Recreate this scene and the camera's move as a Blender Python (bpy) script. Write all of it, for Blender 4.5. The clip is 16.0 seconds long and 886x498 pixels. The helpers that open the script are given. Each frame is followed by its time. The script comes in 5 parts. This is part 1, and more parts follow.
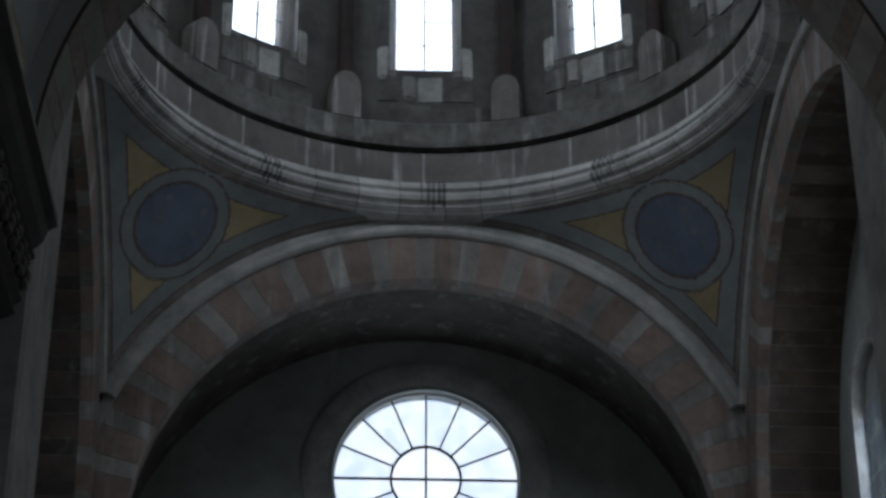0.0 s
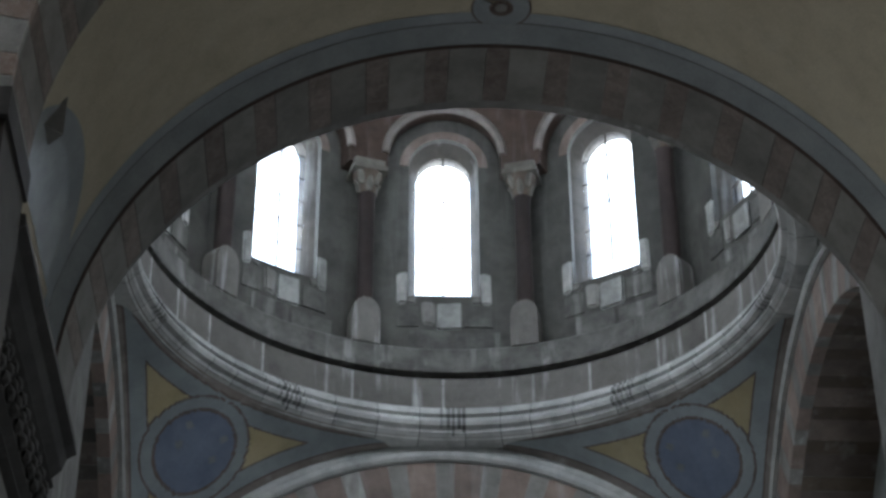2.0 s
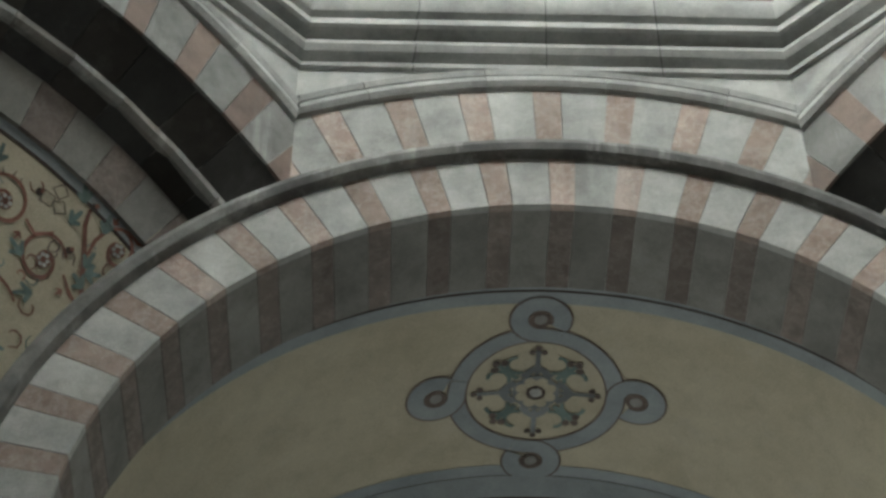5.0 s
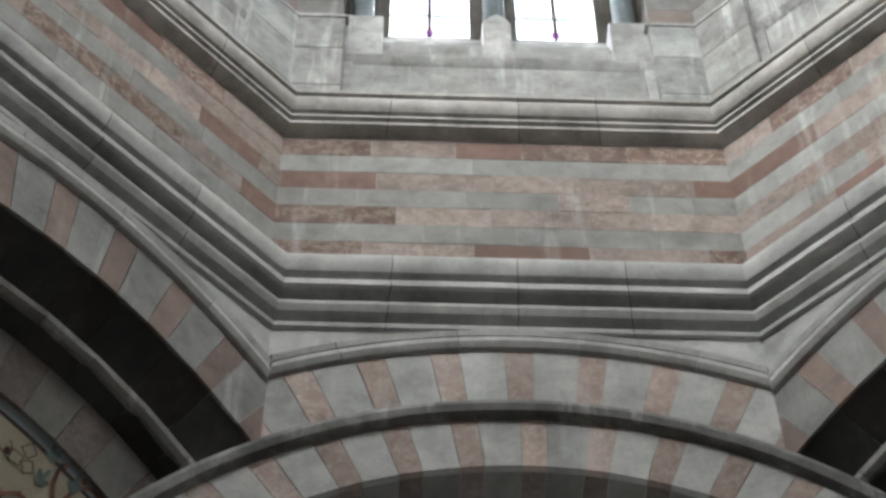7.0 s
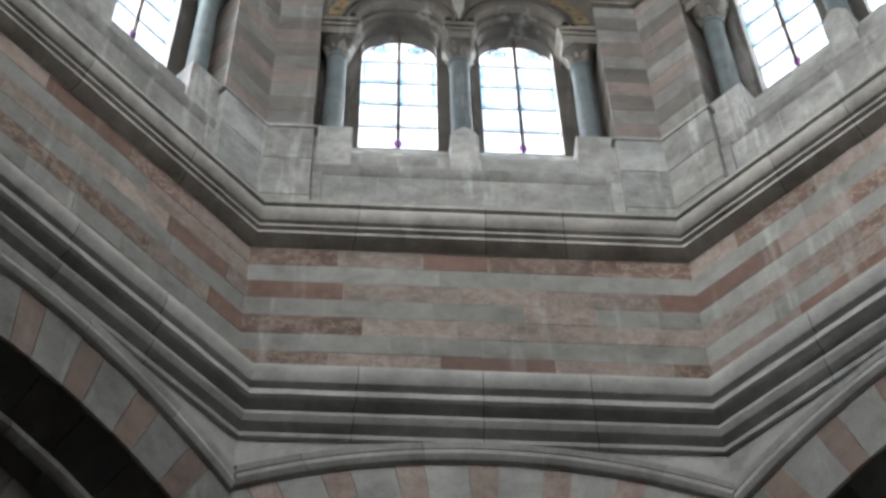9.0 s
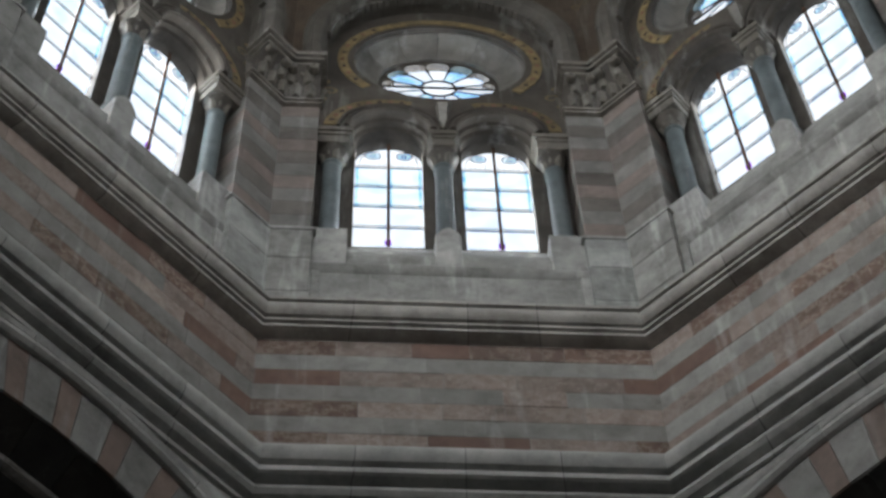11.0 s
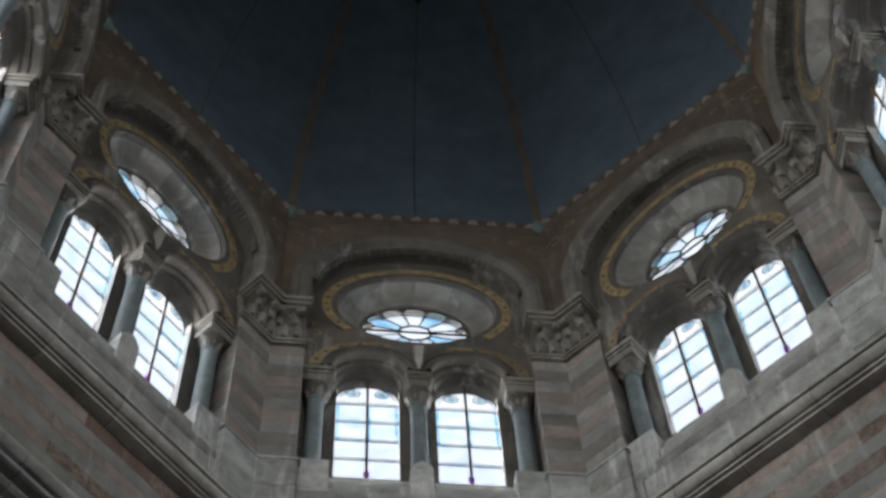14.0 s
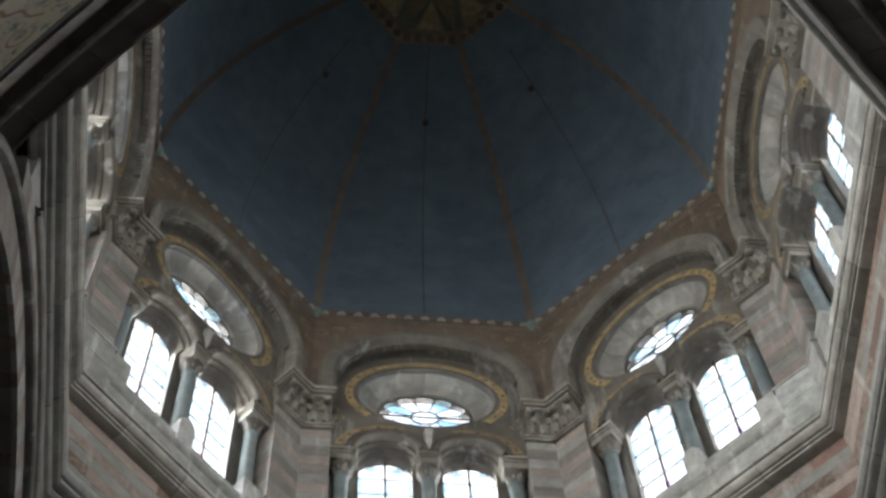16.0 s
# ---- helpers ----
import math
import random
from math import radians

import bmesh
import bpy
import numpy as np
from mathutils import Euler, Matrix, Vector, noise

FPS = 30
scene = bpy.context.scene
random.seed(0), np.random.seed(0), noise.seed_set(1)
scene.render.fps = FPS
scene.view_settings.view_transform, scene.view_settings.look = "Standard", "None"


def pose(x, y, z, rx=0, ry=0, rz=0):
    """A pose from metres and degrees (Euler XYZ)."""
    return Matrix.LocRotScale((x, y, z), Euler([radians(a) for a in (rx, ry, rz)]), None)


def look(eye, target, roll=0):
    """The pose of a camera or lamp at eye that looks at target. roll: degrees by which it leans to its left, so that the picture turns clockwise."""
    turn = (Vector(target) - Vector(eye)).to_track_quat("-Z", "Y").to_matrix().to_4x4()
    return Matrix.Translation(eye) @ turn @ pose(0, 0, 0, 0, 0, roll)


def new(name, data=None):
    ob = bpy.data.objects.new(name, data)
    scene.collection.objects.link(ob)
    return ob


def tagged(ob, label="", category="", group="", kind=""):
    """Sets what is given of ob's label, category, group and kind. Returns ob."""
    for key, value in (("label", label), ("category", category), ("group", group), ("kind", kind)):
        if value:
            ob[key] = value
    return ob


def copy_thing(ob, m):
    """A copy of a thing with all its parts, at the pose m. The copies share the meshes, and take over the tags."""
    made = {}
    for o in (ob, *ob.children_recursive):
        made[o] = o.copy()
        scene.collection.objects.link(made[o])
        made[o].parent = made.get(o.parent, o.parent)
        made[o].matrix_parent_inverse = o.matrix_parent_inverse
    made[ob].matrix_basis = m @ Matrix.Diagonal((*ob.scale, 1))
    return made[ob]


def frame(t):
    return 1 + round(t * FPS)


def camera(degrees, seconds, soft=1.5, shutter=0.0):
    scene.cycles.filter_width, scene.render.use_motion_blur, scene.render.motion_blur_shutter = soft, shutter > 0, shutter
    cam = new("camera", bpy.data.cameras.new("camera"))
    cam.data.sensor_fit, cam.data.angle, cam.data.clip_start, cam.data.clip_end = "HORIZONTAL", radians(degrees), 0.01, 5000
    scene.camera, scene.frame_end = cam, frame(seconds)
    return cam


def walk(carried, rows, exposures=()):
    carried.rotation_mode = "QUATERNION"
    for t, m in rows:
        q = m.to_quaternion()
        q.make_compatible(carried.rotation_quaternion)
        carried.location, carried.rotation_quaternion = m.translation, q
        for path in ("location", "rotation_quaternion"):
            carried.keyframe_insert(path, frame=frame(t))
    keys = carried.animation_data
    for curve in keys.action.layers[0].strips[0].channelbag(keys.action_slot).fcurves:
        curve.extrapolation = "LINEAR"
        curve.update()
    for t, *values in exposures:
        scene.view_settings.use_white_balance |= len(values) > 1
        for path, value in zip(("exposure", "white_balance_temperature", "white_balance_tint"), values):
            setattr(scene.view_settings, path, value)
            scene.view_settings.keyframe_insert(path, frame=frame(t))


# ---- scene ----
# ---- camera ----
cam = camera(24.572, 16.0, soft=3.05)
ROWS = [
    (0, (-1.837, -9.142, 16.200), (118.767, -2.937, -0.128)),
    (0.5, (-1.837, -9.142, 16.199), (120.200, -3.163, -0.441)),
    (1, (-1.837, -9.140, 16.200), (121.802, -3.219, -0.775)),
    (1.5, (-1.836, -9.139, 16.201), (123.428, -2.764, -0.491)),
    (2, (-1.834, -9.136, 16.204), (125.108, -2.311, -0.201)),
    (2.5, (-1.832, -9.134, 16.206), (126.458, -2.115, -0.190)),
    (3, (-1.830, -9.131, 16.208), (128.077, -2.067, -0.375)),
    (3.5, (-1.825, -9.121, 16.203), (130.450, -2.014, -0.572)),
    (4, (-1.820, -9.123, 16.202), (133.189, -1.656, -0.244)),
    (4.5, (-1.817, -9.124, 16.202), (135.541, -1.347, -0.132)),
    (5, (-1.812, -9.123, 16.205), (137.831, -1.168, 0.169)),
    (5.2, (-1.808, -9.123, 16.205), (138.695, -1.173, 0.300)),
    (7.3, (-1.777, -9.118, 16.224), (145.959, -2.632, -0.553)),
    (7.5, (-1.772, -9.118, 16.228), (146.476, -2.829, -0.519)),
    (8, (-1.769, -9.116, 16.232), (147.696, -3.336, -0.829)),
    (8.5, (-1.770, -9.116, 16.234), (148.010, -3.834, -1.068)),
    (10.8, (-1.919, -11.163, 13.703), (149.939, -5.070, -2.403)),
    (11, (-1.908, -11.449, 12.927), (150.403, -4.972, -2.506)),
    (11.5, (-2.172, -12.159, 11.495), (151.355, -5.759, -2.744)),
    (12, (-2.255, -12.843, 10.232), (152.362, -5.922, -2.679)),
    (12.5, (-2.255, -12.845, 10.227), (153.762, -6.111, -2.466)),
    (13, (-2.255, -12.845, 10.216), (155.217, -6.610, -2.850)),
    (13.5, (-2.254, -12.848, 10.213), (156.308, -7.355, -3.352)),
    (14, (-2.380, -12.950, 9.537), (157.280, -8.243, -4.002)),
    (14.5, (-2.615, -13.659, 7.904), (157.885, -8.689, -4.557)),
    (15, (-2.798, -14.427, 6.194), (158.524, -8.918, -4.612)),
    (15.5, (-2.989, -15.474, 4.187), (159.001, -8.983, -4.836)),
    (16, (-3.064, -16.577, 1.700), (159.650, -8.723, -4.555)),
]
PATH = [(t, pose(*eye, a[0], 0, a[1]) @ pose(0, 0, 0, 0, 0, a[2])) for t, eye, a in ROWS]
EXPOSURES = [(0.0, -1.42, 6250, 11), (0.5, -0.32, 6350, 10), (1.0, 0.11, 6300, 9), (1.5, -0.01, 6400, 10), (2.0, -0.34, 6300, 10), (2.5, -0.68, 6250, 11), (3.0, -1.18, 6300, 13), (3.5, -1.36, 6450, 14), (4.0, -0.57, 6550, 4), (4.5, 0.37, 6600, 0), (5.0, 0.58, 6650, 2), (7.5, -0.04, 6550, 10), (8.0, -0.2, 6550, 10), (8.5, -0.34, 6550, 10), (11.0, -1.22, 6550, 10), (12.5, -1.65, 6700, 11), (14.0, -1.4, 6550, 10), (14.5, -1.22, 6650, 10), (16.0, -0.5, 6800, 9)]
walk(cam, PATH, EXPOSURES)

# ---- light ----
world = bpy.data.worlds.new("sky")
scene.world = world
world.use_nodes = True
wn = world.node_tree
sky = wn.nodes.new("ShaderNodeTexSky")
sky.sky_type = "NISHITA"
sky.sun_disc = False
sky.sun_elevation, sky.sun_rotation = radians(48), radians(-70)
wn.nodes["Background"].inputs["Strength"].default_value = 0.1
wn.links.new(sky.outputs["Color"], wn.nodes["Background"].inputs["Color"])
sun_data = bpy.data.lights.new("sun", "SUN")
sun_data.energy, sun_data.angle, sun_data.color = 2.5, radians(0.6), (1.0, 0.95, 0.88)
sun = new("sun", sun_data)
sun.matrix_world = look((-30, 10, 95), (0, 0, 50))


def window_light(m, width, height, power, color=(0.98, 0.975, 0.96)):
    """Daylight that stands in a window's opening, shining along -y of the pose m."""
    d = bpy.data.lights.new("daylight", "AREA")
    d.shape, d.size, d.size_y, d.energy, d.color = "RECTANGLE", width, height, power, color
    ob = new("daylight", d)
    ob.matrix_world = m @ pose(0, 0, 0, -90, 0, 0)
    return ob


def bay_light(m, power):
    """Skylight falling inwards and down through the twin windows and the oculus of one bay."""
    window_light(m @ pose(0, 10.85, 53.0, 30, 0, 0), 4.4, 4.2, power * 0.68)
    window_light(m @ pose(0, 10.6, 58.6, 5, 0, 0), 3.0, 3.0, power * 0.27)


BAY_POWERS = (2300, 1100, 850, 750, 2700, 3600, 3900, 3700)
COOL = (0.87, 0.945, 1.0)
DRUM_POWER, NAVE_FILL = 320, 45

# ---- materials ----
def nodes_of(name):
    m = bpy.data.materials.new(name)
    m.use_nodes = True
    nt = m.node_tree
    return m, nt, nt.nodes["Principled BSDF"]


def noise_node(nt, scale, detail, vec, rough=0.6):
    n = nt.nodes.new("ShaderNodeTexNoise")
    n.inputs["Scale"].default_value, n.inputs["Detail"].default_value = scale, detail
    n.inputs["Roughness"].default_value = rough
    nt.links.new(vec, n.inputs["Vector"])
    return n.outputs["Fac"]


def ramp(nt, fac, stops):
    r = nt.nodes.new("ShaderNodeValToRGB")
    while len(r.color_ramp.elements) < len(stops):
        r.color_ramp.elements.new(0.5)
    for e, (p, c) in zip(r.color_ramp.elements, stops):
        e.position, e.color = p, (*c, 1)
    nt.links.new(fac, r.inputs["Fac"])
    return r.outputs["Color"]


def mix(nt, fac, a, b, kind="MIX"):
    n = nt.nodes.new("ShaderNodeMix")
    n.data_type, n.blend_type = "RGBA", kind
    for sock, v in ((n.inputs["Factor"], fac), (n.inputs["A"], a), (n.inputs["B"], b)):
        if isinstance(v, (int, float)):
            sock.default_value = v
        elif isinstance(v, tuple):
            sock.default_value = (*v, 1)
        else:
            nt.links.new(v, sock)
    return n.outputs["Result"]


def stone(name, c1, c2, vein=None, stain=(0.62, 0.63, 0.62), dark=(0.05, 0.05, 0.05), wear=0.35, rough=0.7, scale=1.0, bump=0.25, vary=0.25, streak=0.5, alt=None, blotch=0.5):
    """Weathered stone: two tones, veins, pale lime runs and dark dirt, fine grain."""
    m, nt, bsdf = nodes_of(name)
    geo = nt.nodes.new("ShaderNodeNewGeometry")
    info = nt.nodes.new("ShaderNodeObjectInfo")
    pos = geo.outputs["Position"]
    shift = nt.nodes.new("ShaderNodeVectorMath")
    shift.operation = "MULTIPLY_ADD"
    shift.inputs[1].default_value = (1, 1, 1)
    nt.links.new(pos, shift.inputs[0])
    add = nt.nodes.new("ShaderNodeVectorMath")
    add.operation = "SCALE"
    add.inputs[0].default_value = (31, 17, 23)
    nt.links.new(info.outputs["Random"], add.inputs["Scale"])
    nt.links.new(add.outputs[0], shift.inputs[2])
    vec = shift.outputs[0]
    big = noise_node(nt, 0.9 * scale, 4, vec)
    col = ramp(nt, big, ((0.32, c1), (0.68, c2)))
    if vein:
        v = noise_node(nt, 2.6 * scale, 8, vec, 0.75)
        col = mix(nt, ramp(nt, v, ((0.47, (0, 0, 0)), (0.5, (0.75, 0.75, 0.75)), (0.54, (0, 0, 0)))), col, vein)
        v2 = noise_node(nt, 3.2 * scale, 5, vec, 0.65)
        col = mix(nt, ramp(nt, v2, ((0.52, (0, 0, 0)), (0.75, (0.5, 0.5, 0.5)))), col, tuple(0.45 * c for c in c1))
    if alt:
        turn = nt.nodes.new("ShaderNodeMath")
        turn.operation, turn.inputs[1].default_value = "MULTIPLY", 7.31
        nt.links.new(info.outputs["Random"], turn.inputs[0])
        frac = nt.nodes.new("ShaderNodeMath")
        frac.operation = "FRACT"
        nt.links.new(turn.outputs[0], frac.inputs[0])
        col = mix(nt, ramp(nt, frac.outputs[0], ((0.72, (0, 0, 0)), (0.88, (0.8,) * 3))), col, alt)
    bright = nt.nodes.new("ShaderNodeMapRange")
    bright.inputs["To Min"].default_value, bright.inputs["To Max"].default_value = 1 - vary, 1 + vary
    nt.links.new(info.outputs["Random"], bright.inputs["Value"])
    hsv = nt.nodes.new("ShaderNodeHueSaturation")
    nt.links.new(bright.outputs[0], hsv.inputs["Value"])
    nt.links.new(col, hsv.inputs["Color"])
    col = hsv.outputs["Color"]
    # dirt in patches and pale runs that hang down
    dirt = noise_node(nt, 0.55 * scale, 6, pos, 0.7)
    col = mix(nt, ramp(nt, dirt, ((0.5, (0, 0, 0)), (0.78, (wear,) * 3))), col, dark)
    stretch = nt.nodes.new("ShaderNodeMapping")
    stretch.inputs["Scale"].default_value = (1.6, 1.6, 0.16)
    nt.links.new(pos, stretch.inputs["Vector"])
    run = noise_node(nt, 1.3, 5, stretch.outputs[0], 0.65)
    col = mix(nt, ramp(nt, run, ((0.555, (0, 0, 0)), (0.7, (streak,) * 3))), col, stain)
    mottle = noise_node(nt, 2.3 * scale, 7, vec, 0.7)
    col = mix(nt, blotch, col, ramp(nt, mottle, ((0.3, (0.5, 0.49, 0.48)), (0.5, (1.0, 1.0, 1.0)), (0.7, (1.28, 1.28, 1.27)))), "MULTIPLY")
    grain = noise_node(nt, 38 * scale, 4, pos, 0.7)
    col = mix(nt, 0.35, col, ramp(nt, grain, ((0.3, (0.45,) * 3), (0.7, (1.25,) * 3))), "MULTIPLY")
    nt.links.new(col, bsdf.inputs["Base Color"])
    bsdf.inputs["Roughness"].default_value = rough
    bsdf.inputs["Specular IOR Level"].default_value = 0.35
    b = nt.nodes.new("ShaderNodeBump")
    b.inputs["Strength"].default_value, b.inputs["Distance"].default_value = bump, 0.03
    nt.links.new(mix(nt, 0.4, grain, big), b.inputs["Height"])
    nt.links.new(b.outputs[0], bsdf.inputs["Normal"])
    return m


GREY = stone("grey limestone", (0.2, 0.192, 0.178), (0.33, 0.318, 0.298), wear=0.45)
GREYB = stone("grey marble", (0.21, 0.21, 0.205), (0.33, 0.33, 0.32), wear=0.4, vary=0.14)
PINK = stone("red marble", (0.15, 0.092, 0.072), (0.245, 0.168, 0.138), vein=(0.46, 0.4, 0.34), wear=0.3, vary=0.3, streak=0.28, alt=(0.3, 0.245, 0.22))
SALMON = stone("salmon marble", (0.33, 0.25, 0.215), (0.45, 0.36, 0.315), vein=(0.5, 0.44, 0.4), wear=0.22, vary=0.22, streak=0.25)
WHITE = stone("pale limestone", (0.37, 0.378, 0.368), (0.52, 0.525, 0.51), wear=0.35, vary=0.15, streak=0.3)
MOULD = stone("moulded limestone", (0.27, 0.272, 0.262), (0.42, 0.422, 0.408), wear=0.6, streak=0.75, vary=0.2, blotch=0.75)
LIMEWASH = stone("lime-washed plinth stone", (0.24, 0.25, 0.24), (0.4, 0.41, 0.4), dark=(0.1, 0.105, 0.105), wear=0.7, streak=0.95, vary=0.15, blotch=0.8)
PLINTH = stone("weathered plinth limestone", (0.22, 0.22, 0.21), (0.34, 0.34, 0.328), wear=0.5, streak=0.65, vary=0.15, blotch=0.75)
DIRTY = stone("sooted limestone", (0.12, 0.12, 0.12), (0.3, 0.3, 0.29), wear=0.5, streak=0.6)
SHAFT = stone("green-grey marble shaft", (0.085, 0.107, 0.113), (0.14, 0.165, 0.172), wear=0.2, rough=0.75, streak=0.35)
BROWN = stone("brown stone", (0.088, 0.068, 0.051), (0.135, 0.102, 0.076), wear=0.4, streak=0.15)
GOLD = stone("gilt ornament", (0.15, 0.115, 0.06), (0.3, 0.222, 0.112), wear=0.8, streak=0.1, scale=4.0)
OCHRE = stone("yellow wall paint", (0.47, 0.425, 0.32), (0.55, 0.505, 0.39), wear=0.14, rough=0.8, bump=0.08, streak=0.1, vary=0.04, blotch=0.22)
BAND = stone("blue-grey paint", (0.27, 0.305, 0.325), (0.35, 0.385, 0.4), wear=0.25, rough=0.8, bump=0.06, streak=0.05, vary=0.05, blotch=0.22)
LINE = stone("dark brown paint", (0.05, 0.035, 0.03), (0.085, 0.06, 0.05), wear=0.2, streak=0.0)
BLUE = stone("blue pendentive paint", (0.135, 0.165, 0.235), (0.19, 0.225, 0.3), dark=(0.08, 0.1, 0.16), wear=0.4, streak=0.05, blotch=0.22)
YELLOW = stone("yellow mosaic", (0.4, 0.33, 0.19), (0.47, 0.4, 0.25), wear=0.2, streak=0.05, blotch=0.22)
DOMEBLUE = stone("blue dome paint", (0.06, 0.086, 0.112), (0.088, 0.121, 0.15), dark=(0.035, 0.048, 0.06), wear=0.35, rough=0.75, bump=0.1, streak=0.08, stain=(0.08, 0.1, 0.12), vary=0.03, blotch=0.22)
RIB = stone("orange-brown paint", (0.085, 0.07, 0.058), (0.13, 0.098, 0.073), dark=(0.05, 0.055, 0.06), wear=0.7, streak=0.0)
RUSTLINE = stone("brown painted line", (0.12, 0.095, 0.085), (0.18, 0.14, 0.125), wear=0.2, streak=0.0)
DULLGREEN = stone("dull green paint", (0.045, 0.055, 0.042), (0.07, 0.08, 0.062), wear=0.4, streak=0.0)
SLATE = stone("slate-blue paint", (0.18, 0.197, 0.21), (0.245, 0.263, 0.27), wear=0.25, streak=0.0)
TEAL = stone("green paint", (0.13, 0.19, 0.18), (0.19, 0.25, 0.235), wear=0.25, streak=0.0)
RUST = stone("red-brown paint", (0.19, 0.09, 0.065), (0.27, 0.13, 0.1), wear=0.2, streak=0.0)
# dirty brown stone, darkened further for the recess shade the bays lacked
UMBER = stone("dirty brown-grey stone, darkened for shade", (0.053, 0.047, 0.04), (0.105, 0.094, 0.082), wear=0.4, vary=0.15, streak=0.25)
MEDAL = stone("dull gold paint", (0.1, 0.078, 0.045), (0.16, 0.125, 0.07), wear=0.5, scale=2.0, streak=0.0)
SHINY = stone("glossy blue-grey paint", (0.34, 0.39, 0.42), (0.46, 0.51, 0.54), wear=0.2, rough=0.25, streak=0.1, vary=0.0, blotch=0.22)
TAUPE = stone("grey-brown limestone", (0.2, 0.175, 0.158), (0.29, 0.258, 0.235), wear=0.4, vary=0.2, streak=0.25)
MORTAR = stone("mortar", (0.3, 0.3, 0.29), (0.4, 0.4, 0.38), wear=0.3, streak=0.3)
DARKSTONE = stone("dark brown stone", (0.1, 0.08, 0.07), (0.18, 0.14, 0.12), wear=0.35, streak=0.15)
# near-black holds the shade under the squinch steps; also used for joints and imposts
NEARBLACK = stone("near-black stone, shade included", (0.034, 0.034, 0.033), (0.065, 0.064, 0.062), wear=0.35, streak=0.05)
NEARBLACKB = stone("near-black brown stone, shade included", (0.032, 0.029, 0.026), (0.06, 0.055, 0.05), wear=0.35, streak=0.05)
RUSSET = stone("russet stone", (0.2, 0.15, 0.13), (0.29, 0.22, 0.19), wear=0.4, vary=0.2, streak=0.2)
FRIEZE = stone("lime-stained brown-grey stone", (0.15, 0.14, 0.128), (0.21, 0.198, 0.182), wear=0.3, vary=0.14, streak=0.75, scale=0.8)
LEDGE = stone("mottled sooty ledge", (0.09, 0.088, 0.08), (0.19, 0.185, 0.172), dark=(0.03, 0.03, 0.03), wear=0.6, vary=0.1, streak=0.7, stain=(0.4, 0.4, 0.38), scale=1.6)
RINGSTONE = stone("lime-washed moulding stone", (0.42, 0.425, 0.412), (0.62, 0.625, 0.61), dark=(0.07, 0.07, 0.07), wear=0.65, vary=0.2, streak=0.35)
CORNICE = stone("browned cornice limestone", (0.3, 0.29, 0.268), (0.47, 0.458, 0.43), wear=0.55, streak=0.5, vary=0.2)
OCUSTONE = stone("brown-grey hollow stone", (0.15, 0.142, 0.128), (0.26, 0.25, 0.23), wear=0.5, vary=0.2, streak=0.3, rough=0.5)
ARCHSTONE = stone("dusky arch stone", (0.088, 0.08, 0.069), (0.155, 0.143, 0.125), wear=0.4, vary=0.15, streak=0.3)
CARVED = stone("carved brown-grey stone", (0.13, 0.118, 0.1), (0.21, 0.195, 0.17), wear=0.6, streak=0.25, vary=0.15, scale=1.6)
SILLSTONE = stone("browned limestone", (0.16, 0.147, 0.128), (0.29, 0.27, 0.24), wear=0.5, streak=0.35, vary=0.2)
PLASTER = stone("pale green-grey plaster", (0.3, 0.325, 0.31), (0.4, 0.425, 0.405), wear=0.3, rough=0.8, streak=0.2, vary=0.0, blotch=0.22)
IRON = stone("iron", (0.03, 0.025, 0.02), (0.06, 0.045, 0.035), wear=0.2, streak=0.0, rough=0.6)
# soffit stones: darker copies of the face stones, underside shade in the colour
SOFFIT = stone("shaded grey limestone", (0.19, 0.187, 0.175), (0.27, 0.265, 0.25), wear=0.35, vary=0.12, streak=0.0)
SOFFITRED = stone("shaded red-brown marble", (0.16, 0.134, 0.12), (0.235, 0.196, 0.178), vein=(0.28, 0.25, 0.23), wear=0.35, vary=0.2, streak=0.0)
ARCADE = stone("dark red-brown stone", (0.06, 0.04, 0.032), (0.1, 0.068, 0.054), wear=0.4, streak=0.1)
DARKSHAFT = stone("dark red-brown marble", (0.03, 0.02, 0.018), (0.055, 0.037, 0.033), wear=0.2, streak=0.05)
LEAD = stone("lead cames", (0.12, 0.12, 0.125), (0.2, 0.2, 0.205), wear=0.2, streak=0.0, rough=0.6)
RUSTIRON = stone("rusted iron", (0.09, 0.05, 0.03), (0.15, 0.08, 0.05), wear=0.3, streak=0.0, rough=0.7)
# drum wall: the backlit shade between the windows is put into this colour
DRUMWALL = stone("stained plaster, darkened for backlight", (0.075, 0.074, 0.066), (0.125, 0.122, 0.11), dark=(0.03, 0.03, 0.03), wear=0.55, streak=0.35, stain=(0.2, 0.2, 0.19), vary=0.1)
LIME = stone("lime-crusted stone", (0.34, 0.34, 0.325), (0.52, 0.52, 0.5), dark=(0.08, 0.08, 0.08), wear=0.75, streak=0.6, scale=1.8, vary=0.25)
FLOOR = stone("floor marble", (0.09, 0.085, 0.08), (0.16, 0.15, 0.14), vein=(0.2, 0.2, 0.2), wear=0.2, rough=0.4, streak=0.0)


